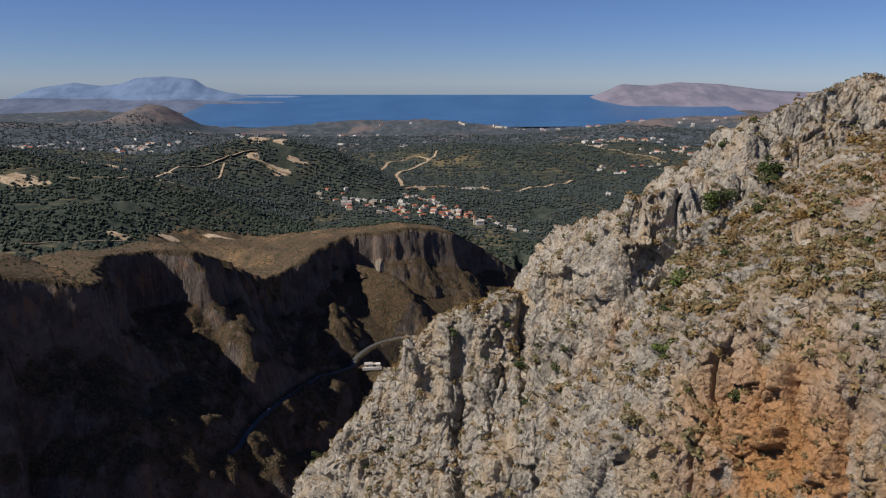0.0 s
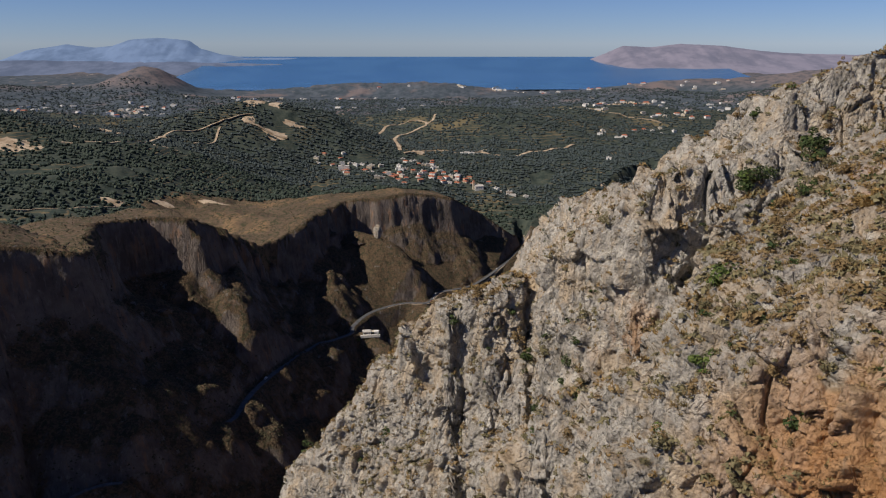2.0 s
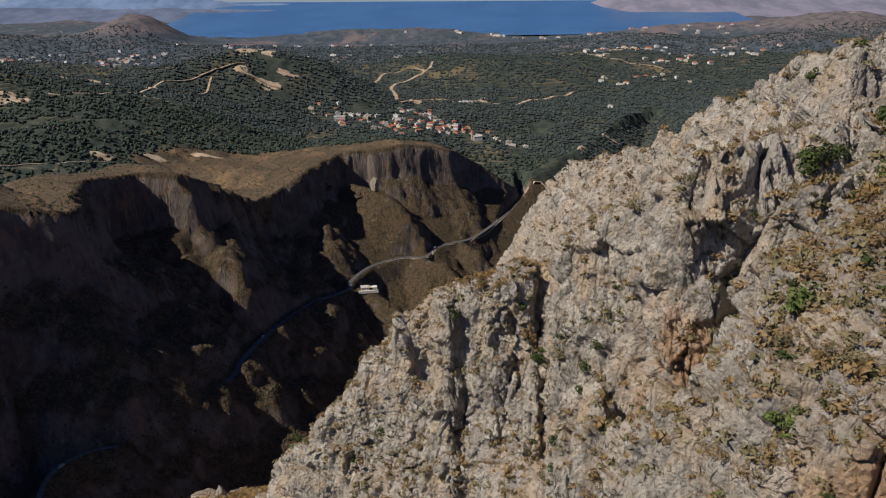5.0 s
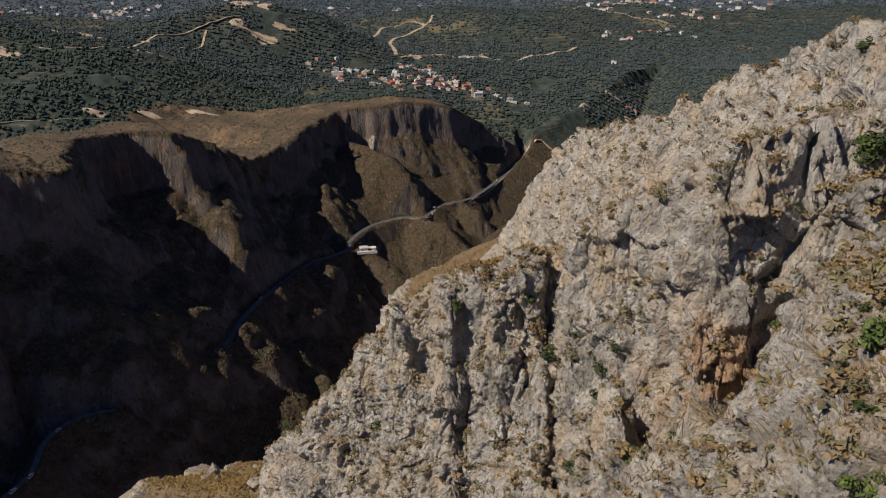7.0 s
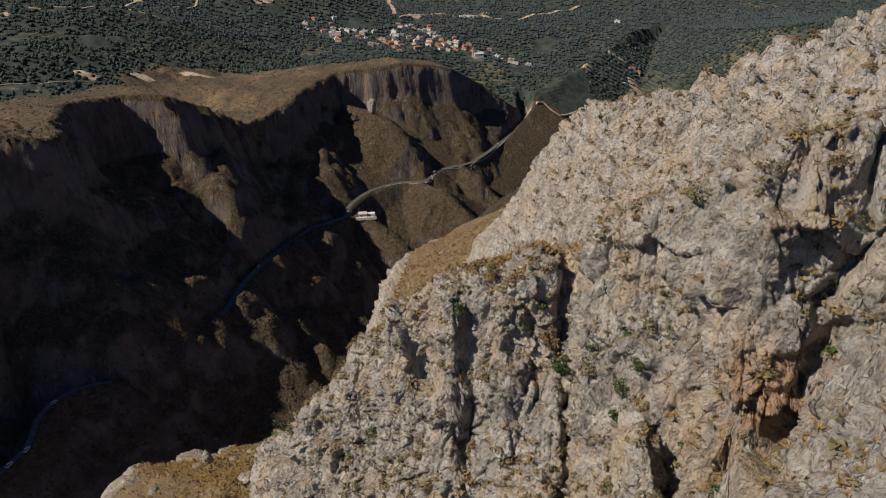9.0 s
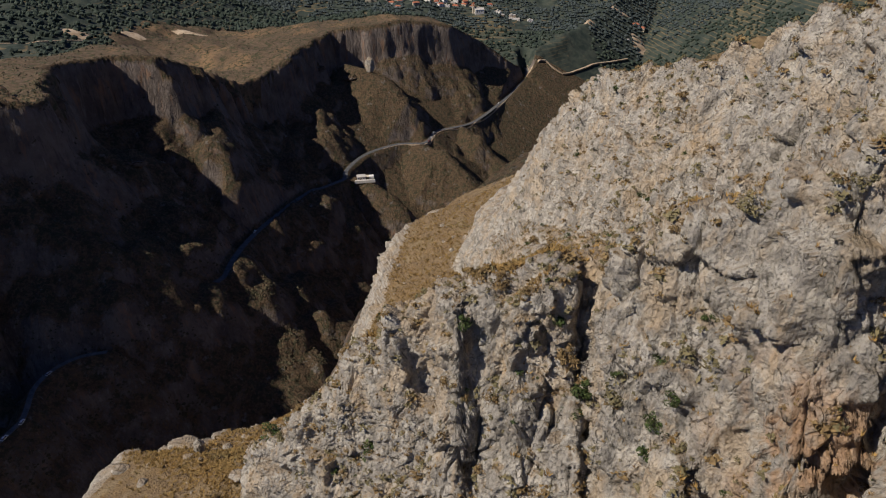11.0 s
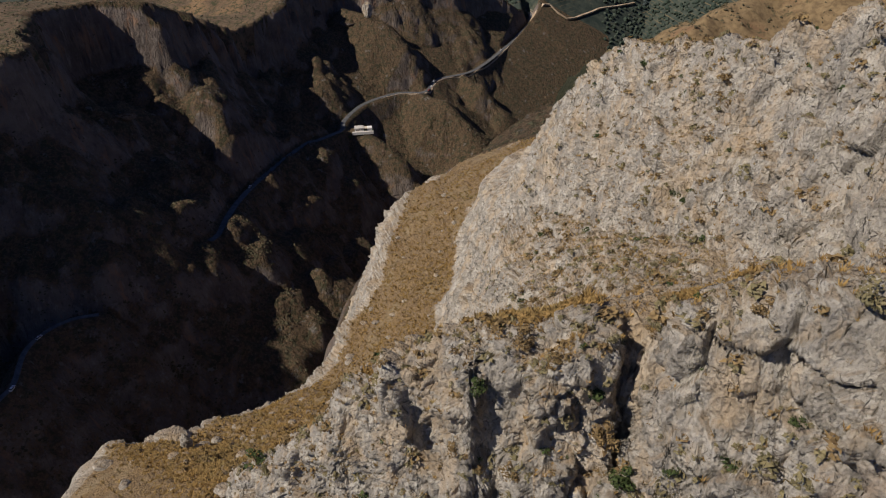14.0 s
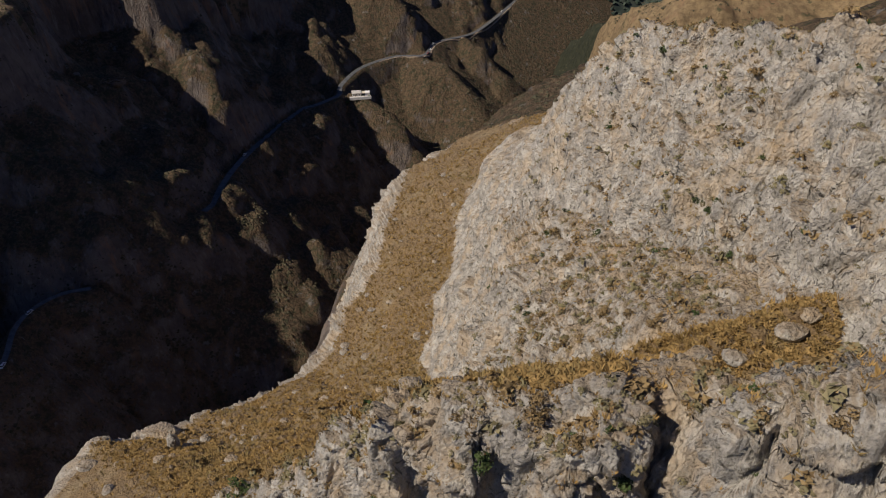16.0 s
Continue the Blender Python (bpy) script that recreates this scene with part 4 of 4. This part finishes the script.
    for cx in (-3.5, -0.5, 2.2):
        part("window", box((cx - 0.6, -3.56, 1.0), (cx + 0.6, -3.44, 2.2)), GLASS, base)
    part("door", box((-2.4, -3.56, 0), (-1.5, -3.44, 2.1)), WOOD, base)
    tagged(base, "small white flat-roofed cafe on a spur beside the gorge road", "building")


cafe()


def paint(name, colour):
    k = Nodes(name, 0.3, 0.5)
    k.b.inputs["Metallic"].default_value = 0.2
    return k.colour(k.mix(k.noise(3.0), colour, [c * 0.9 for c in colour]))


CAR_PAINTS = [("white", paint("white_paint", (0.75, 0.75, 0.75))), ("silver", paint("silver_paint", (0.5, 0.52, 0.55))), ("dark red", paint("red_paint", (0.3, 0.03, 0.03)))]
TYRE = plaster("tyre_rubber", (0.02, 0.02, 0.02))


def wheel_mesh():
    v, f, n = [], [], 12
    for yy in (-0.1, 0.1):
        v += [(0.32 * math.cos(a), yy, 0.32 * math.sin(a)) for a in np.linspace(0, 2 * math.pi, n + 1)[:-1]]
    f = [tuple(range(n))[::-1], tuple(range(n, 2 * n))] + [(i, (i + 1) % n, n + (i + 1) % n, n + i) for i in range(n)]
    return v, f


def car(line, k, off, colour):
    a, b = line[k], line[k + 1]
    t = (b - a) / np.linalg.norm(b - a)
    x, y = a + np.array((t[1], -t[0])) * off
    z = max(height(*(a + np.array((t[1], -t[0])) * o)) for o in (-2.9, 0, 2.9)) + 0.35
    word, mat = CAR_PAINTS[colour]
    base = new("car")
    base.matrix_world = pose(x, y, z, 0, 0, math.degrees(math.atan2(t[1], t[0])))
    body = [(-2.1, -0.85, 0.3), (2.1, -0.85, 0.3), (2.1, 0.85, 0.3), (-2.1, 0.85, 0.3), (-2.05, -0.85, 0.95), (2.1, -0.85, 0.8), (2.1, 0.85, 0.8), (-2.05, 0.85, 0.95), (1.0, -0.85, 0.95), (1.0, 0.85, 0.95)]
    part("body", (body, [(3, 2, 1, 0), (0, 1, 5, 8, 4), (2, 3, 7, 9, 6), (1, 2, 6, 5), (3, 0, 4, 7), (4, 8, 9, 7), (8, 5, 6, 9)]), mat, base)
    cab = [(-1.8, -0.8, 0.95), (1.0, -0.8, 0.95), (1.0, 0.8, 0.95), (-1.8, 0.8, 0.95), (-1.4, -0.62, 1.45), (0.3, -0.62, 1.45), (0.3, 0.62, 1.45), (-1.4, 0.62, 1.45)]
    part("cabin_glass", (cab, [(0, 1, 5, 4), (1, 2, 6, 5), (2, 3, 7, 6), (3, 0, 4, 7), (4, 5, 6, 7)]), GLASS, base)
    part("roof", box((-1.38, -0.6, 1.45), (0.28, 0.6, 1.5)), mat, base)
    for wx in (-1.3, 1.3):
        for wy in (-0.78, 0.78):
            part("wheel", wheel_mesh(), TYRE, base).location = (wx, wy, 0.32)
    tagged(base, f"{word} small car on the gorge road", "car", "cars on the road")


for line, k, off, colour in ((south_line, 24, 1.3, 0), (south_line, 26, 1.3, 0), (south_line, 37, 1.3, 1), (north_line, 24, -1.2, 0), (north_line, 108, 1.4, 2), (north_line, 111, 1.4, 0), (north_line, 114, 1.4, 1),
                                     (north_line, 152, -1.3, 0)):
    car(line, k, off, colour)


# ---- boulders ----
def ico(level):
    bm = bmesh.new()
    bmesh.ops.create_icosphere(bm, subdivisions=level, radius=1.0)
    v = np.array([q.co[:] for q in bm.verts])
    f = np.array([[q.index for q in fc.verts] for fc in bm.faces])
    bm.free()
    return v, f


ICO1, ICO2, ICO3, ICO4 = ico(1), ico(2), ico(3), ico(4)
OCTA = (np.array([(1, 0, 0), (-1, 0, 0), (0, 1, 0), (0, -1, 0), (0, 0, 1), (0, 0, -1.0)]),
        np.array([(0, 2, 4), (2, 1, 4), (1, 3, 4), (3, 0, 4), (2, 0, 5), (1, 2, 5), (3, 1, 5), (0, 3, 5)]))


def boulder(x, y, z, sx, sy, sz, seed, label, group="", level=None, mat=None):
    v, f = level or ICO3
    q = v * (1 + 0.18 * fbm(v * 1.3 + seed, 3, seed))[:, None]
    c1, c2, rn, _ = cells(q * 1.7 + seed, seed)
    q = q * (1 + 0.22 * (rn - 0.5) - 0.12 * np.exp(-(c2 - c1) / 0.08))[:, None] * (sx, sy, sz)
    ob = mesh_of("boulder", q, f, (mat or ROCK,), None, False)
    ob.location = (x, y, z)
    return tagged(ob, label, "boulder", group)


CO = C2
NO = CN


def on_crag(x, y):
    """Height of the crag's finished surface at a plan place."""
    near = np.argmin((CO[:, 0] - x) ** 2 + (CO[:, 1] - y) ** 2)
    return float(CO[near, 2])


boulder(-66, 210, on_crag(-66, 210) + 1.6, 1.5, 1.4, 3.2, 3, "upright grey limestone stump on the grass slope's edge")
boulder(-63.5, 211, on_crag(-63.5, 211) + 0.3, 1.6, 1.2, 0.9, 4, "low grey limestone block on dry grass")
boulder(-74, 219, on_crag(-74, 219) + 0.8, 5.0, 3.2, 2.4, 5, "long grey limestone outcrop at the slope's edge", level=ICO4)
boulder(-60, 214, on_crag(-60, 214) + 0.6, 1.3, 1.2, 1.4, 6, "grey limestone block on dry grass")
boulder(-86, 206, on_crag(-86, 206) + 0.5, 3.0, 2.0, 1.2, 7, "grey limestone outcrop at the slope's edge")
boulder(-99, 975, height(-99, 975) + 6, 5.5, 5.5, 11, 9, "tall rock pinnacle on the gorge side", level=ICO4)
boulder(-122, 968, height(-122, 968) - 1, 10, 7, 5, 10, "broad rock knob on the gorge side", level=ICO4, mat=GORGE)
boulder(-190, 503, height(-190, 503) - 1, 4, 3, 2, 12, "grey rock outcrop on a shaded spur", level=ICO4, mat=GORGE)
boulder(-246, 596, height(-246, 596) - 1.5, 11, 5, 4, 13, "grey rock outcrop on a shaded spur", level=ICO4, mat=GORGE)
boulder(-177, 700, height(-177, 700) - 1.5, 10, 7, 5, 14, "grey rock knob on the gorge side", level=ICO4, mat=GORGE)
rb = random.Random(21)
placed = 0
while placed < 110:
    k = rb.randrange(len(CO))
    x, y, z = CO[k]
    if turf[k] > 0.7 and z > 135 and NO[k, 2] > 0.6:
        s = rb.uniform(0.35, 1.0) * rb.choice([1, 1, 1.6])
        boulder(x, y, z + 0.15 * s, s * rb.uniform(0.8, 1.5), s, s * rb.uniform(0.5, 0.8), 100 + placed, "grey limestone rock lying on dry grass", "rocks on the slope", ICO2)
        placed += 1


# ---- shrubs ----
def leaf_cloud(count, size, seed, leaf, lobes=7):
    """Small leaves gathered in uneven lobes; a hollow, ragged crown of about the given half sizes."""
    r = np.random.default_rng(seed)
    cen = r.normal(0, 0.42, (lobes, 3))
    cen[:, 2] = np.abs(cen[:, 2]) + 0.25
    rad = r.uniform(0.28, 0.55, lobes)
    pick = r.integers(0, lobes, count)
    d = r.normal(0, 1, (count, 3))
    d /= np.linalg.norm(d, axis=1, keepdims=True)
    c = (cen[pick] + d * (rad[pick] * r.uniform(0.75, 1.05, count))[:, None]) * size
    c[:, 2] = np.maximum(c[:, 2], 0.02)
    a = np.cross(d, r.normal(0, 1, (count, 3)))
    a /= np.maximum(np.linalg.norm(a, axis=1, keepdims=True), 1e-6)
    b = np.cross(d + 0.6 * r.normal(0, 1, (count, 3)), a)
    b /= np.maximum(np.linalg.norm(b, axis=1, keepdims=True), 1e-6)
    s = leaf * r.uniform(0.6, 1.4, (count, 1))
    v = np.stack([c - a * s, c + b * s * 0.5, c + a * s, c - b * s * 0.5], 1).reshape(-1, 3)
    return v, np.arange(count * 4).reshape(-1, 4)


def limb(a, b, r0, r1, n=5):
    a, b = Vector(a), Vector(b)
    q = (b - a).to_track_quat("Z", "Y")
    v = [tuple(c + q @ Vector((r * math.cos(t), r * math.sin(t), 0))) for c, r in ((a, r0), (b, r1)) for t in [2 * math.pi * i / n for i in range(n)]]
    return v, [(i, (i + 1) % n, n + (i + 1) % n, n + i) for i in range(n)]


LEAF_DARK = leaf_material("dark_leaves", (0.016, 0.030, 0.010), (0.045, 0.070, 0.020), (0.07, 0.085, 0.028))
LEAF_BRIGHT = leaf_material("green_leaves", (0.030, 0.055, 0.012), (0.085, 0.125, 0.030), (0.13, 0.15, 0.04))
LEAF_DRY = leaf_material("dry_leaves", (0.10, 0.066, 0.032), (0.21, 0.142, 0.066), (0.26, 0.185, 0.085))
LEAF_SCRUB = leaf_material("scrub_leaves", (0.030, 0.030, 0.017), (0.075, 0.066, 0.038), (0.10, 0.08, 0.045))
LEAF_OLIVE = leaf_material("grey_green_leaves", (0.085, 0.078, 0.04), (0.175, 0.152, 0.082), (0.225, 0.185, 0.095))


def shrub(kind, seed):
    mat, label = {"dark": (LEAF_DARK, "dense dark green evergreen shrub rooted in the rock"), "bright": (LEAF_BRIGHT, "bright green bush growing from the cliff"),
                  "dry": (LEAF_DRY, "dry brown spiny cushion bush on the rock"), "olive": (LEAF_OLIVE, "grey-green low cushion shrub on the rock")}[kind]
    base = new("shrub")
    v, f = leaf_cloud(420, 1.0, seed, 0.11)
    crown = mesh_of("crown", v, f, (mat,), None, False)
    crown.parent = base
    r = random.Random(seed)
    stems = [limb((0, 0, -0.3), (r.uniform(-0.5, 0.5), r.uniform(-0.5, 0.5), r.uniform(0.4, 0.8)), 0.05, 0.015) for _ in range(6)]
    part("woody_base", join(*stems), BARK, base)
    return tagged(base, label, "shrub", "shrubs on the crag")


FIRST = {(kind, i): shrub(kind, 40 + 7 * i + len(kind)) for kind in ("dark", "bright", "dry", "olive") for i in range(3)}
used = set()


def plant(x, y, z, kind, size, seed):
    r = random.Random(seed)
    key = (kind, r.randrange(3))
    m = pose(x, y, z - 0.1 * size, r.uniform(-12, 12), r.uniform(-12, 12), r.uniform(0, 360)) @ Matrix.Diagonal((size * r.uniform(0.9, 1.25), size * r.uniform(0.9, 1.25), size * r.uniform(0.8, 1.1), 1))
    if key in used:
        ob = copy_thing(FIRST[key], m)
    else:
        used.add(key)
        ob = FIRST[key]
    ob.matrix_world = m
    return ob


def nearest(x, y, z):
    return CO[np.argmin(((CO - (x, y, z)) ** 2).sum(1))]


SHRUBS = [(48.6, 110, 287, "dark", 2.0), (49.5, 111, 287, "dark", 1.6), (46, 104.5, 282, "bright", 1.6), (41, 109, 283.5, "dark", 1.7), (43, 108.5, 283.5, "dark", 1.8), (39.5, 108.5, 283, "bright", 1.3), (23, 76.2, 264, "bright", 1.3),
          (36, 95.6, 269.6, "bright", 1.7), (36.6, 95, 268.5, "bright", 1.3), (18.6, 95.5, 258, "bright", 1.4), (17.5, 95.8, 258, "bright", 1.1), (-29.5, 161, 211, "dark", 2.2), (-28.5, 161, 209, "dark", 1.6), (48.8, 128.7, 289.4, "dark", 1.5), (30, 70, 264, "olive", 2.0), (29, 71, 262, "dry", 1.6),
          (20, 119, 252, "dark", 1.4), (20.5, 118, 249.5, "dark", 1.5), (14.5, 126, 250, "dark", 1.6), (14, 127, 247, "dark", 1.5), (13.2, 128, 252, "dry", 1.4),
          (29, 84, 277, "bright", 2.0), (40, 110, 282, "dark", 1.8), (13, 129, 256, "dark", 1.4), (18, 123, 252, "olive", 1.8), (57, 184, 271, "dark", 2.2), (56, 181, 273, "dry", 1.6), (38, 186, 244, "dark", 1.3),
          (40, 175, 239, "dark", 1.5), (47, 105, 287, "dark", 1.9), (42, 97, 284, "dark", 1.5), (25, 76, 272, "bright", 1.4), (22, 75, 264, "olive", 1.8), (30, 68, 270, "dark", 1.7), (31, 70, 277, "dry", 1.2)]
for i, (x, y, z, kind, size) in enumerate(SHRUBS):
    q = nearest(x, y, z)
    plant(*q, kind, size, 300 + i)
rs = random.Random(77)
count = 0
while count < 255:
    k = rs.randrange(len(CO))
    x, y, z = CO[k]
    if bare[k] > 0.6 and 0.25 < NO[k, 2] and y < 225 and z > 200 and 60 < y and (NO[k, 2] > 0.6 or rs.random() < 0.3):
        kind = rs.choice(["dry", "dry", "dry", "olive", "olive", "dark"])
        plant(x, y, z, kind, rs.uniform(0.5, 1.25), 1000 + count)
        count += 1
for key, ob in FIRST.items():
    if key not in used:
        plant(*nearest(40 + 3 * key[1], 100, 280), *[key[0]], 0.8, 5000 + key[1])


# ---- dry tussocks: beyond counting ----
def scatter(name, places, sizes, template, mat, label, seed, squash=(0.8, 1.2), smooth=False, category="grass"):
    """Many small copies of one rough form joined into one mesh."""
    r = np.random.default_rng(seed)
    v, f = template
    k = len(places)
    a = r.uniform(0, 2 * np.pi, k)
    ca, sa = np.cos(a), np.sin(a)
    jit = 1 + 0.35 * r.uniform(-1, 1, (k, len(v)))
    q = v[None] * jit[:, :, None] * (sizes * r.uniform(0.8, 1.2, (3, k))).T[:, None, :]
    q[:, :, 2] *= r.uniform(*squash, k)[:, None]
    q = np.stack([q[:, :, 0] * ca[:, None] - q[:, :, 1] * sa[:, None], q[:, :, 0] * sa[:, None] + q[:, :, 1] * ca[:, None], q[:, :, 2]], 2)
    q = q + places[:, None, :]
    ff = (f[None] + (np.arange(k) * len(v))[:, None, None]).reshape(-1, f.shape[1])
    return tagged(mesh_of(name, q.reshape(-1, 3), ff, (mat,), None, smooth), label, category, kind="stuff")


def tuft(blades, seed):
    """A tuft of splayed blades, one triangle each."""
    r = np.random.default_rng(seed)
    v = []
    for _ in range(blades):
        t, lean, w = r.uniform(0, 2 * np.pi), r.uniform(0.2, 1.0), 0.16
        c, s = np.cos(t), np.sin(t)
        root = np.array((c, s, 0)) * r.uniform(0, 0.45)
        v += [root + (-s * w, c * w, -0.1), root + (s * w, -c * w, -0.1), root + (c * lean, s * lean, r.uniform(0.5, 1.0))]
    return np.array(v), np.arange(3 * blades).reshape(-1, 3)


def straw_material():
    k = Nodes("dry_grass", 0.9, 0.1)
    c = k.mix(k.island(), (0.175, 0.105, 0.035), (0.36, 0.235, 0.088))
    return k.colour(k.mix(k.ramp(k.noise(0.08, 3), 0.45, 0.65), c, (0.21, 0.16, 0.072)))


STRAW = straw_material()
r2 = np.random.default_rng(5)
ok = np.where((turf > 0.45) & (NO[:, 2] > 0.45) & (CO[:, 2] > 120) & (CO[:, 1] < 330))[0]
pick = r2.choice(ok, 9000)
scatter("grass_tussocks", CO[pick], r2.uniform(0.25, 0.75, 9000), tuft(16, 1), STRAW, "golden dry grass tussocks covering the slope", 6)
seen = (CO[:, 2] > 200) & (CO[:, 1] < 245) & (CO[:, 0] < 95)
ok = np.where((bare > 0.6) & (NO[:, 2] > 0.42) & seen)[0]
pick = r2.choice(ok, 9000)
scatter("ledge_grass", CO[pick], r2.uniform(0.15, 0.5, 9000), tuft(12, 2), STRAW, "dry grass tufts in rock cracks and ledges", 7)


def cushion(seed):
    """A rounded cushion of short twigs: a ragged dome of small facets."""
    r = np.random.default_rng(seed)
    v = []
    for _ in range(26):
        d = r.normal(0, 1, 3)
        d[2] = abs(d[2]) + 0.15
        d /= np.linalg.norm(d)
        a = np.cross(d, r.normal(0, 1, 3))
        a /= np.linalg.norm(a)
        b = np.cross(d, a)
        c = d * (0.75, 0.75, 0.7) * r.uniform(0.7, 1.1)
        v += [c - 0.3 * a, c + 0.3 * a, c + 0.34 * b + 0.2 * d]
    return np.array(v), np.arange(78).reshape(-1, 3)


# cushions gather in belts of broken ground
belt = fbm(CO / 13.0, 3, 88)
ok = np.where((bare > 0.5) & (NO[:, 2] > 0.42) & seen & (belt > -0.3))[0]
for mat, n, seed, label in ((LEAF_OLIVE, 4200, 71, "grey-green spiny cushion plants over the rock"), (LEAF_DRY, 3600, 72, "brown dried cushion plants over the rock"), (LEAF_DARK, 350, 73, "small dark green plants in rock cracks")):
    pick = r2.choice(ok, n)
    scatter("cushion_plants", CO[pick], r2.uniform(0.22, 0.66, n) * r2.choice([0.8, 1.0, 1.6], n), cushion(seed), mat, label, seed, (0.7, 1.0), False, "plants")
ok = np.where((turf > 0.45) & (NO[:, 2] > 0.4) & (CO[:, 2] > 120) & (CO[:, 1] < 330))[0]
pick = r2.choice(ok, 11000)
scatter("cushion_plants", CO[pick], r2.uniform(0.3, 0.75, 11000), cushion(74), leaf_material("straw_leaves", (0.15, 0.092, 0.034), (0.30, 0.19, 0.07), (0.23, 0.165, 0.065)), "golden brown cushion plants on the grass slope", 74, (0.6, 0.9), False, "plants")


# ---- olive groves and gorge scrub ----
def grove_places(count, y0, y1, seed, power=1.0):
    r = np.random.default_rng(seed)
    y = y0 + (y1 - y0) * r.uniform(0, 1, count) ** power
    x = r.uniform(-0.72, 0.72, count) * y
    row = np.where(x < -120, 11.0, 9.0)
    loose = (x > 0) & (y < 1150)
    wav = 14 * fbm(col3(x / 160, y / 160, 3.0), 2, 44)
    y = np.where((r.uniform(0, 1, count) < 0.75) & ~loose, np.round((y + wav) / row) * row - wav, y)
    z = land(x, y)
    d = along(RIM, x, y)[0]
    edge = 110 + 110 * fbm(col3(x / 130, y / 130, 1.0), 3, 41)
    edge = edge * (1 - 0.75 * step(1020, 1120, y) * step(-210, -130, x)) + 100 * np.exp(-((x + 330) / 130) ** 2 - ((y - 1010) / 110) ** 2)
    gap = fbm(col3(x / 60, y / 60, 7.0), 3, 45)
    dr = along(RIVER, x, y)[0]
    good = ((d < -edge) | ((dr > 24) & (x > 200) & (y > 900)) | ((x > 235) & (y > 700)) | ((y > 1190) & (d < -10))) & (gap > -0.42)
    for pts, wide in TRACKS:
        good &= np.abs(along([(*q, 0) for q in pts], x, y)[0]) > wide * 0.5 + 3
    good &= (np.hypot((x + 400) / 1.3, y - 1650) > 34) | (gap > 0.25)
    for hx, hy in spots:
        good &= np.hypot(x - hx, y - hy) > 8
    good &= (np.hypot(x - 52, y - 1365) > 16) & ~((x < 260) & (y < 1130) & (dr > 0))
    return np.c_[x, y, z][good]


# haze is mixed into the crowns as blue, and more of it farther out
LEAF_GROVE = leaf_material("olive_crowns", (0.018, 0.029, 0.021), (0.040, 0.057, 0.042), (0.060, 0.075, 0.057))
LEAF_HAZY = leaf_material("hazy_olive_crowns", (0.024, 0.036, 0.034), (0.048, 0.064, 0.062), (0.066, 0.080, 0.080))
q = np.concatenate([grove_places(5000, 430, 850, 60), grove_places(15000, 850, 1300, 61)])
scatter("olive_grove", q + (0, 0, 1.4), r2.uniform(1.8, 3.6, len(q)), ICO1, LEAF_GROVE, "dark green olive groves in rows over terraced slopes", 62, (0.7, 1.1), False, "trees")
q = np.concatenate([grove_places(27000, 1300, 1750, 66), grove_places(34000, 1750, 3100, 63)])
scatter("far_groves", q + (0, 0, 1.5), np.where(q[:, 1] < 1750, 0.85, 1.0) * r2.uniform(2.4, 5.0, len(q)), OCTA, LEAF_HAZY, "olive groves covering the plain", 64, (0.55, 0.95), False, "trees")
# scrub on the gorge sides and plateau edge
r3 = np.random.default_rng(9)
x, y = r3.uniform(-420, 190, 30000), r3.uniform(330, 1190, 30000)
d = along(RIM, x, y)[0]
# two denser batches, added to deepen the shade of lower gorge and valley floor
x[18000:24000], y[18000:24000] = r3.uniform(-300, -110, 6000), r3.uniform(330, 600, 6000)
x[24000:], y[24000:] = r3.uniform(20, 250, 6000), r3.uniform(560, 1150, 6000)
d = along(RIM, x, y)[0]
good = (((fbm(col3(x / 30, y / 30, 2.0), 3, 46) > -0.25) | (x > 60) | (np.arange(30000) > 18000)) & (road_at(x, y)[0] > 6) & ~in_crag(x, y, -4)) & (d > -260)
q = np.c_[x, y, land(x, y)][good]
scatter("gorge_scrub", q, r3.uniform(0.5, 1.6, len(q)), OCTA, LEAF_SCRUB, "low dark scrub on the gorge sides", 65, (0.5, 0.9), False, "shrubs")


# ---- trees by the cafe ----
def tree(x, y, z, tall, seed):
    base = new("tree")
    base.location = (x, y, z)
    r = random.Random(seed)
    fork = (0.1, 0.1, tall * 0.35)
    limbs = [limb((0, 0, -0.5), fork, 0.22, 0.15, 7)]
    limbs += [limb(fork, (r.uniform(-1, 1) * tall * 0.25, r.uniform(-1, 1) * tall * 0.25, tall * r.uniform(0.55, 0.8)), 0.12, 0.04) for _ in range(5)]
    part("trunk", join(*limbs), BARK, base, "grey trunk with forking limbs")
    v, f = leaf_cloud(700, 1.0, seed, 0.09, 11)
    crown = mesh_of("crown", v * (tall * 0.42, tall * 0.42, tall * 0.5) + (0, 0, tall * 0.38), f, (LEAF_BRIGHT,), None, False)
    crown.parent = base
    return tagged(base, "leafy green tree beside the roadside cafe", "tree", "trees by the cafe")


for i, (x, y, t) in enumerate(((-86, 793, 6.5), (-81, 786, 5.0), (-103, 781, 4.5), (-90, 797, 5.5))):
    tree(x, y, height(x, y), t, 700 + i)
